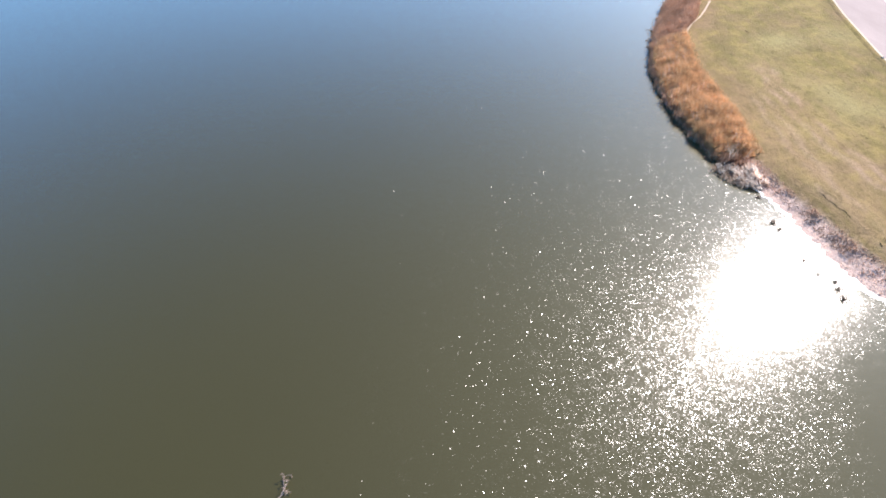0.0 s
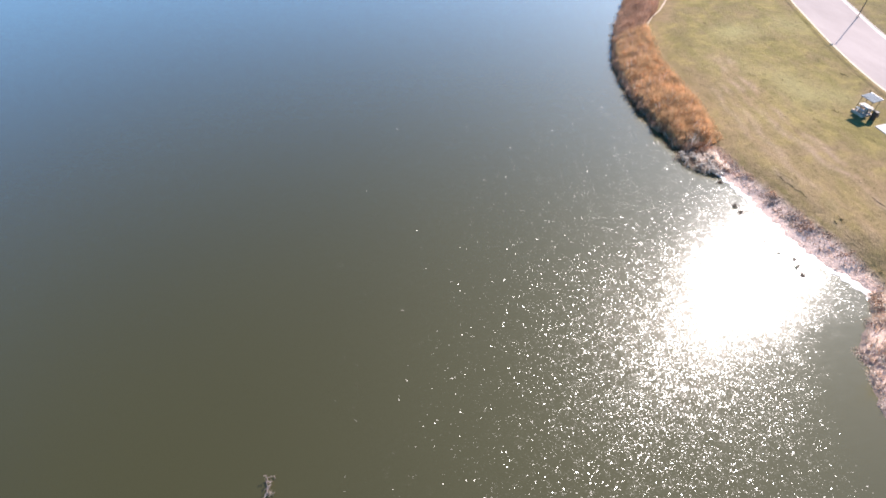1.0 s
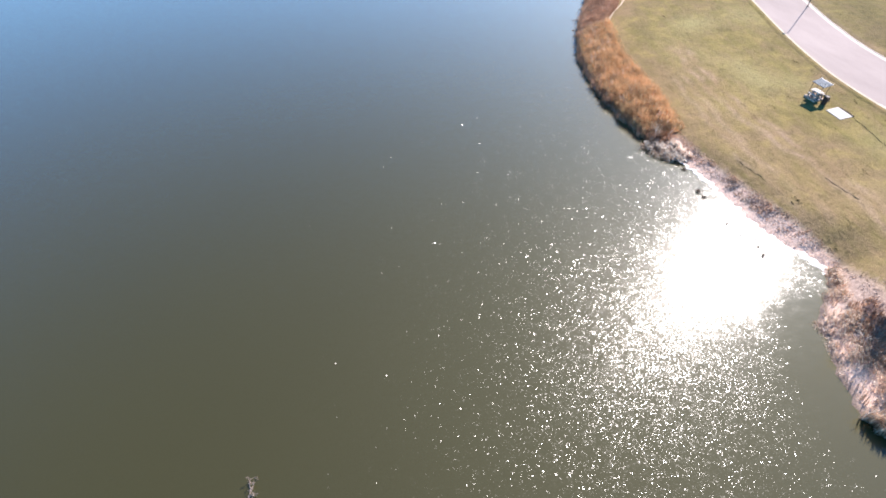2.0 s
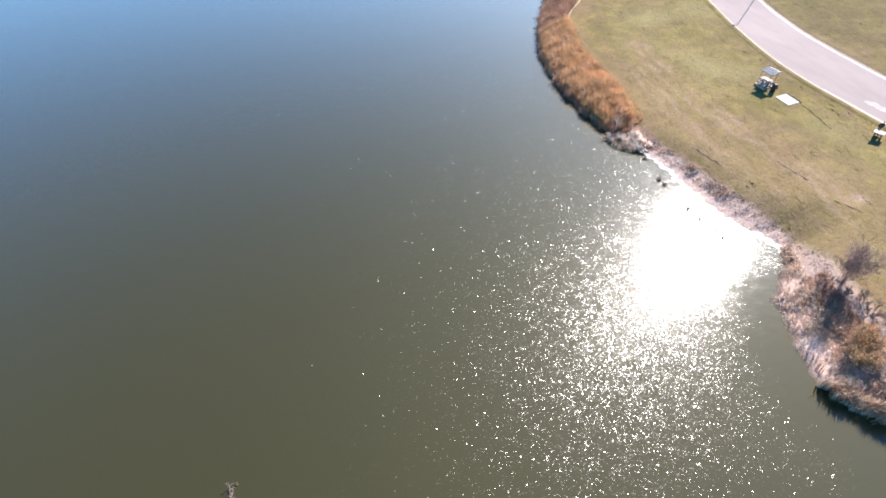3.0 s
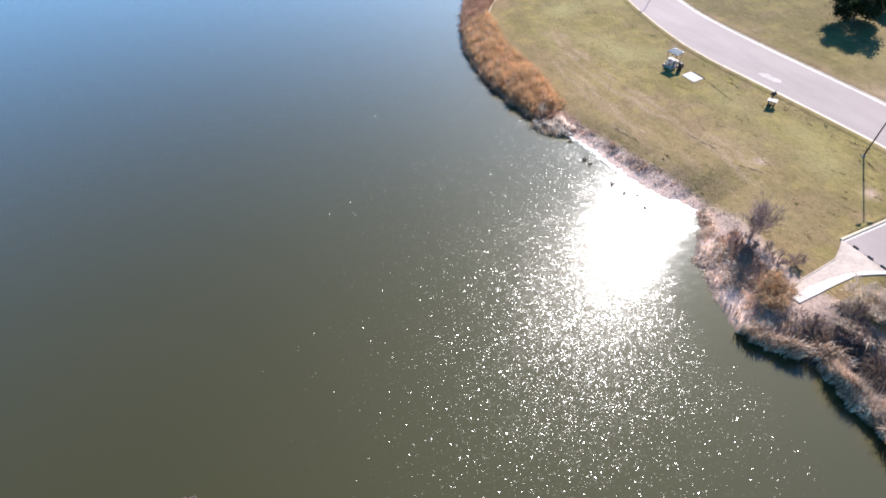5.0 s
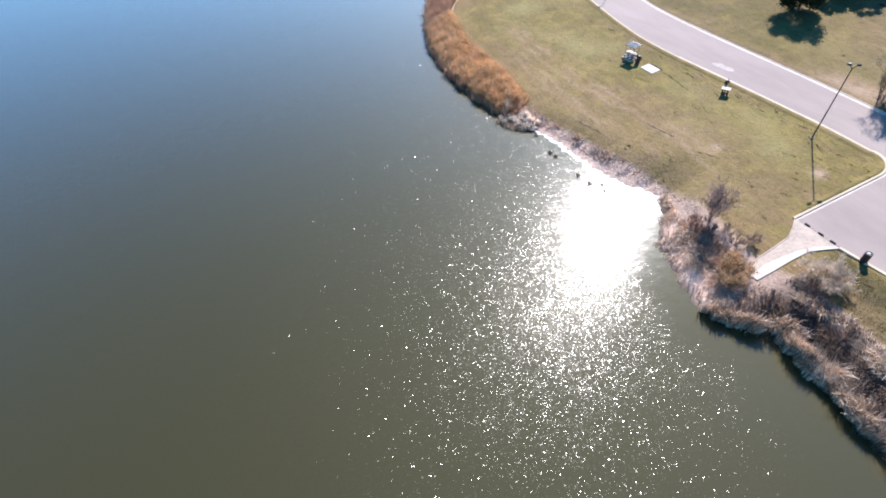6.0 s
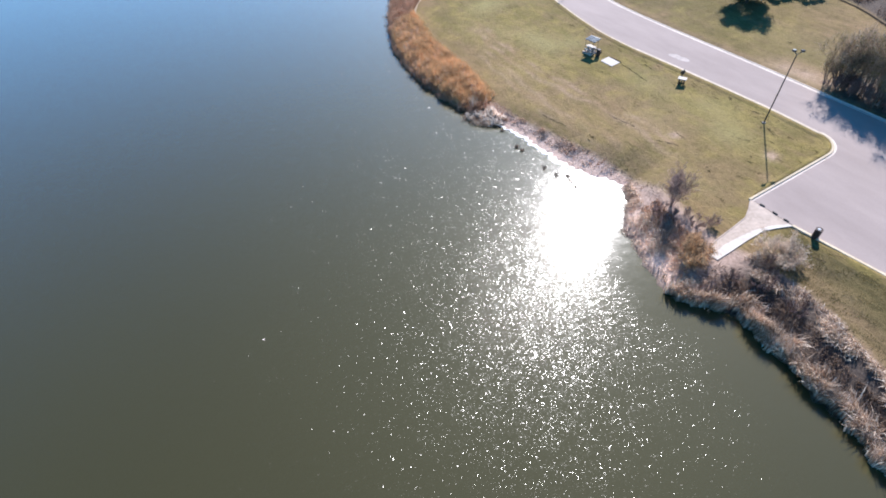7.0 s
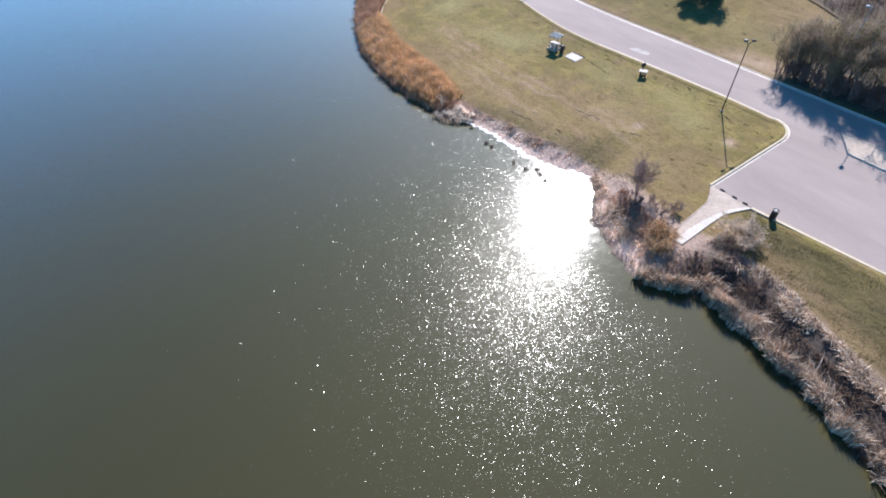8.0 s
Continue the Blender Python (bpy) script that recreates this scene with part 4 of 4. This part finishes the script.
def picnic_shelter(x, y, turn):
    """A level concrete pad set into the slope, with a tilted sheet roof on four slim posts."""
    z = gz(x, y)
    shed = thing("picnic_shelter", x, y, z, turn)
    part("pad", box(bmesh.new(), 0, 0, 0.0, 1.7, 1.5, 0.30, 0.02), CONCRETE, shed, "pale concrete pad")
    tilt = Matrix.Translation((0, 0.1, 1.92)) @ Matrix.Rotation(radians(11), 4, "X")
    roof = part("roof", box(bmesh.new(), 0, 0, 0, 1.85, 1.2, 0.05, 0.008, tilt), STEEL_ROOF, shed, "tilted blue-grey sheet metal roof")
    for k in range(8):
        part("rib", box(bmesh.new(), 0, -0.55 + k * 0.157, 0.035, 1.9, 0.035, 0.03, 0.0, tilt), STEEL_ROOF, roof)
    part("edge_trim", box(bmesh.new(), 0, 0.62, 0.01, 1.9, 0.05, 0.08, 0.0, tilt), GALVANISED, roof, "pale metal edge trim")
    for sx in (-0.75, 0.75):
        part("rafter", box(bmesh.new(), sx, 0, -0.06, 0.06, 1.25, 0.08, 0.0, tilt), STEEL_DARK, roof)
        for sy in (-0.4, 0.55):
            top = 1.92 + (sy - 0.1) * math.tan(radians(11))
            part("post", box(bmesh.new(), sx, sy, top / 2 + 0.06, 0.04, 0.04, top - 0.12, 0.006), STEEL_DARK, shed)
    return tagged(shed, "small picnic shelter with tilted metal roof on concrete pad", "shelter"), z


def picnic_table(x, y, z, turn, label, long=1.35, benches=True):
    table = thing("picnic_table", x, y, z, turn)
    part("tabletop", box(bmesh.new(), 0, 0, 0.74, long, 0.8, 0.08, 0.012), CONCRETE_LIGHT, table, "white concrete tabletop")
    for sy in (-0.62, 0.62) if benches else ():
        part("bench", box(bmesh.new(), 0, sy, 0.44, long * 0.85, 0.26, 0.07, 0.012), CONCRETE_LIGHT, table, "white concrete bench")
    for sx in (-0.5, 0.5):
        part("leg", box(bmesh.new(), sx * long / 1.7, 0, 0.35, 0.12, 0.6, 0.7, 0.01), CONCRETE if benches else STEEL_DARK, table)
        if not benches:
            continue
        part("bench_support", box(bmesh.new(), sx * long / 1.7, 0, 0.3, 0.1, 1.36, 0.1, 0.01), CONCRETE, table)
        for sy in (-0.62, 0.62):
            part("foot", box(bmesh.new(), sx * long / 1.7, sy, 0.2, 0.1, 0.18, 0.41, 0.01), CONCRETE, table)
    return tagged(table, label, "picnic table", "picnic tables")


_, pad_z = picnic_shelter(54.3, 47.95, -84)
picnic_table(54.3, 47.95, pad_z + 0.15, -84, "white concrete picnic table under the metal roof")
slab = thing("concrete_slab", 54.55, 43.9, gz(54.55, 43.9), 2)
part("slab", box(bmesh.new(), 0, 0, -0.06, 1.5, 2.3, 0.24, 0.02, Matrix.Rotation(radians(-7.8), 4, "Y")), CONCRETE_LIGHT, slab)
tagged(slab, "bare sunbleached white concrete slab in the grass", "slab")
picnic_table(57.2, 33.5, gz(57.2, 33.5), -60, "small white-topped table without benches on the grass", 1.05, False)
for line in ([(55.35, 48.9), (55.45, 48.0), (55.4, 47.0), (54.9, 46.55), (54.1, 46.5)], [(55.2, 45.0), (55.3, 44.0), (55.3, 42.7)]):
    strip = draped_strip("cut_bank", line, [(x + 0.26, y - 0.05) for x, y in line], DARK_SOIL, 0.035, 2)
    tagged(strip, "dark bare soil where the slope is cut for a slab", "soil", kind="structure")


def park_grill(x, y, turn):
    """A charcoal grill on a post: open firebox, grate bars and handle."""
    grill = thing("park_grill", x, y, gz(x, y), turn)
    for sx in (-0.3, 0.3):
        part("post", tube(bmesh.new(), (sx, 0, -0.1), (sx, 0, 1.3), 0.055, 0.055, 10), STEEL_DARK, grill)
    part("crossbar", tube(bmesh.new(), (-0.34, 0, 1.15), (0.34, 0, 1.15), 0.05, 0.05, 10), STEEL_DARK, grill)
    box_bm = bmesh.new()
    for a in ((0, 0, 0.82, 0.55, 0.45, 0.02), (0, 0.22, 0.94, 0.55, 0.02, 0.26), (-0.27, 0, 0.94, 0.02, 0.45, 0.26), (0.27, 0, 0.94, 0.02, 0.45, 0.26)):
        box(box_bm, *a)
    part("firebox", box_bm, STEEL_DARK, grill)
    bars = bmesh.new()
    for k in range(7):
        tube(bars, (-0.26, -0.2 + k * 0.065, 1.0), (0.26, -0.2 + k * 0.065, 1.0), 0.008, 0.008, 5)
    part("grate", bars, STEEL_DARK, grill)
    return tagged(grill, "black steel park grill on a post", "grill", "park grills")


park_grill(58.0, 34.3, 20)


def bin_barrel(x, y, bagged, label):
    can = thing("litter_bin", x, y, gz(x, y), 20)
    bm = bmesh.new()
    for a, b, ra, rb in ((0.04, 0.36, 0.29, 0.29), (0.36, 0.39, 0.305, 0.305), (0.39, 0.68, 0.29, 0.29), (0.68, 0.71, 0.305, 0.305), (0.71, 1.0, 0.29, 0.29)):
        tube(bm, (0, 0, a), (0, 0, b), ra, rb, 20)
    part("barrel", bm, BARREL, can)
    part("foot_ring", tube(bmesh.new(), (0, 0, -0.1), (0, 0, 0.05), 0.25, 0.25, 16), RUBBER, can)
    if bagged:
        bm = bmesh.new()
        bmesh.ops.create_uvsphere(bm, u_segments=14, v_segments=8, radius=0.16, matrix=Matrix.Translation((0, 0, 0.99)) @ Matrix.Diagonal((1, 1, 0.28, 1)))
        for v in bm.verts:
            v.co += Vector(v.co).normalized() * 0.03 * math.sin(9 * v.co.x + 13 * v.co.y)
        part("bag", bm, BAG, can, "white crumpled bin bag")
    part("rim", tube(bmesh.new(), (0, 0, 0.99), (0, 0, 1.03), 0.31, 0.31, 20, False), BARREL, can)
    return tagged(can, label, "litter bin", "barrel bins")


bin_barrel(46.98, 7.4, True, "dark brown barrel litter bin with a white bag")
bin_barrel(54.35, 46.35, False, "dark brown empty barrel beside the picnic pad")


# ---------------------------------------------------------------- drain, island, inlet blocks
def drain_flume():
    """A concrete drain that narrows from the car park's edge to the lake."""
    top = [(46.75, 14.0), (45.6, 13.2), (44.4, 12.55), (42.4, 12.3), (40.0, 12.05), (38.1, 11.4)]
    low = [(46.75, 9.35), (45.4, 10.0), (44.2, 10.45), (42.2, 10.45), (40.0, 10.35), (38.3, 10.3)]
    base = tagged(draped_strip("drain_floor", top, low, CONCRETE, 0.045, 8), "stained pale concrete drain running down to the lake", "drain", kind="structure")
    inner = [(46.6, 9.75), (45.3, 10.45), (43.8, 10.95), (42.0, 11.15), (40.0, 11.2), (38.3, 10.95)]
    strip = draped_strip("drain_wing", inner[::1], low, CONCRETE_LIGHT, 0.075, 6)
    tagged(strip, "sunbleached white concrete apron along the drain", "drain", kind="structure")
    kerb_line("drain_edge", top, 0.12, 0.09, CONCRETE, "raised concrete lip of the drain")
    kerb_line("drain_edge", low, 0.10, 0.10, CONCRETE_LIGHT, "raised concrete lip of the drain")


drain_flume()
# three short black blocks in a row across the drain inlet
stop_bm = box(bmesh.new(), 0, 0, 0.05, 0.13, 0.5, 0.1, 0.012)
for sy in (12.75, 11.35, 10.15):
    stop = thing("inlet_block", 46.85, sy, gz(46.85, sy) + 0.04, 3)
    part("block", stop_bm.copy(), RUBBER, stop)
    for e in (-0.2, 0.2):
        part("bolt", tube(bmesh.new(), (0, e, 0.095), (0, e, 0.11), 0.02, 0.02, 8), STEEL_DARK, stop)
    tagged(stop, "short black block on the concrete drain inlet", "wheel stop", "drain inlet blocks")
median_y = np.concatenate([np.arange(-60, 8.0, 1.0), [8.2]])
tagged(draped_strip("median", [(60.05, y) for y in median_y] + [(61.2, 9.4), (62.3, 10.4)], [(62.6, y) for y in median_y] + [(62.6, 9.6), (62.6, 10.5)], CONCRETE, 0.14, 3), "pale concrete median with a slanted nose between road and car park", "median", kind="structure")
kerb_line("median_kerb", [(60.0, y) for y in np.arange(-60, 8.4, 1.0)] + [(60.1, 8.45), (60.8, 9.1), (61.6, 9.85), (62.4, 10.6), (62.7, 10.4)] + [(62.7, y) for y in np.arange(9.5, -60, -1.0)], 0.16, 0.17, KERB, "pale concrete kerb round the median")

# pale patch on the road, gravel line above the reeds, dark ditch behind the trees
patch_y = np.arange(36.7, 40.0, 0.15)
patch_half = np.sqrt(np.clip(1 - ((patch_y - 38.35) / 1.7) ** 2, 0.01, 1)) * (0.32 + 0.3 * wavy(patch_y, 0 * patch_y, 0.5, 3))
patch_mid = 61.65 + 0.35 * (wavy(patch_y, 0 * patch_y + 5, 0.8, 1) - 0.5) - 0.12 * (patch_y - 38.3)
tagged(draped_strip("road_patch", list(zip(patch_mid - patch_half, patch_y)), list(zip(patch_mid + patch_half, patch_y)), PATCH, 0.036, 3), "pale worn repair patch on the asphalt", "road patch", kind="structure")
line = [(39.6, 76.6), (40.6, 79.2), (42.0, 82.4), (43.6, 84.8), (45.6, 86.7), (47.6, 89.5), (49.8, 93)]
tagged(draped_strip("gravel_edge", [(x - 0.3, y + 0.08) for x, y in line], line, SAND, 0.05, 2), "thin pale sandy edge between reeds and lawn", "edge", kind="structure")
line = [(82.6, 21.5), (84.2, 24.2), (85.6, 27.0), (86.9, 29.6), (87.9, 32.2), (88.6, 35.0), (89.0, 38.0)]
tagged(draped_strip("ditch", line, [(x + 0.28, y - 0.12) for x, y in line], DARK_SOIL, 0.05, 2), "narrow dark drainage ditch across the far lawn", "ditch", kind="structure")


for line in ([(55.2, 44.6), (55.25, 42.5), (54.95, 39.6), (54.55, 36.8)], [(46.7, 26.7), (47.25, 25.7), (47.8, 24.4)], [(43.9, 8.6), (44.2, 7.4), (44.8, 6.5), (45.2, 5.0)], [(53.4, 21.5), (53.9, 20.3)], [(39.9, 39.8), (40.3, 37.7), (40.7, 35.7)], [(46.0, 34.1), (46.3, 32.1), (46.7, 30.2)], [(36.6, 55.6), (37.2, 53.8), (37.8, 52.1)]):
    fine = [(np.interp(t, range(len(line)), [p[0] for p in line]) + 0.06 * math.sin(9 * t), np.interp(t, range(len(line)), [p[1] for p in line])) for t in np.arange(0, len(line) - 0.99, 0.1)]
    strip = draped_strip("erosion_line", fine, [(x + 0.065 + 0.03 * math.sin(5 * y), y) for x, y in fine], DARK_SOIL, 0.03, 2)
    tagged(strip, "thin dark eroded crack in the lawn", "crack", kind="structure")


# ---------------------------------------------------------------- the waterline
def foam_rim():
    ys = np.arange(23.5, 43.6, 0.2)
    v, f = [], []
    for i, y in enumerate(ys):
        w = 0.16 + 0.14 * float(wavy(np.array(y), np.array(3.0), 0.6, 1)) + 0.15 * float(smooth(40, 26, y))
        x0 = float(shore_x(y)) + 0.08 * math.sin(7 * y)
        for o in (-1, -0.4, 0.4, 1):
            x = x0 + o * w
            v.append((x, y, max(gz(x, y), 0.0) + (0.012 if abs(o) == 1 else 0.05)))
    for i in range(len(ys) - 1):
        for k in range(3):
            a = i * 4 + k
            f.append((a, a + 1, a + 5, a + 4))
    tagged(new("foam_rim", mesh_of("foam_rim", v, f, FOAM, True)), "white dried foam line along the muddy waterline", "foam", kind="stuff")


FOAM = mat_plain("white_foam_crust", (0.62, 0.60, 0.57), (0.85, 0.84, 0.82), 9.0, 0.45, 0.0, 0.6)
foam_rim()
for k, (x, y, t) in enumerate(((32.9, 44.3, 0.7), (34.0, 43.3, 0.7), (34.6, 40.9, 0.35), (34.1, 36.8, 0.45), (34.3, 35.8, 0.4), (34.5, 31.5, 0.4), (34.8, 29.6, 0.45), (35.8, 28.7, 0.4), (35.5, 27.8, 0.5), (35.3, 26.6, 0.4), (33.4, 45.4, 0.8), (32.4, 46.0, 0.6))):
    rng = np.random.default_rng(120 + k)
    clump = thing("reed_clump", x, y, -0.08)
    n = 220 if k in (0, 1, 10, 11) else 60
    b = np.concatenate([rng.normal(0, 0.45 if k in (0, 1, 10, 11) else 0.13, (n, 2)), np.zeros((n, 1))], 1)
    way = rng.uniform(0, 6.283, n)
    leans = np.stack([np.cos(way), np.sin(way)], 1) * rng.uniform(0.1, 0.8, (n, 1))
    pale = k in (0, 1, 10, 11)
    stalks = piece("stalk_tuft", blade_mesh("stalk_tuft", b, 1.2 * t * rng.uniform(0.6, 1.2, n), leans, np.full(n, 0.04), REED_PALE if pale else REED_DARK, rng), clump)
    tagged(stalks, kind="stuff")
    tagged(clump, "pale grey dead reed clump standing in the shallows" if pale else "small dark reed stubble clump in the shallow water", "reeds", "reed clumps in the shallows")


DRIFT = mat_plain("bleached_wet_wood", (0.22, 0.16, 0.12), (0.42, 0.33, 0.27), 5.0, 0.7)


def snag(x, y):
    """A sunken dead branch whose bleached forks reach out of the water."""
    rng = np.random.default_rng(150)
    wood = thing("driftwood", x, y, -0.12)
    for k in range(3):
        segs = []
        segments(rng, (-0.35 + 0.25 * k, -0.6 + 0.3 * k, 0.05), (0.9 - 0.5 * k, 0.5 + 0.4 * k, 0.18), 0.9, 0.045, 0, 2, segs, 0.8, (2, 3), 0.45, 0.02)
        piece("branch", tube_mesh("branch", [s for s in segs if s[4] == 0], DRIFT, 7), wood)
        for level in (1, 2):
            own = [(a, b, max(ra, 0.016), max(rb, 0.01), l) for a, b, ra, rb, l in segs if l == level]
            for j in range(0, len(own), 3):
                piece("fork", tube_mesh("fork", own[j:j + 3], DRIFT, 5), wood)
    return tagged(wood, "bleached forked driftwood branch sticking out of the lake", "driftwood")


snag(-11.3, 12.0)
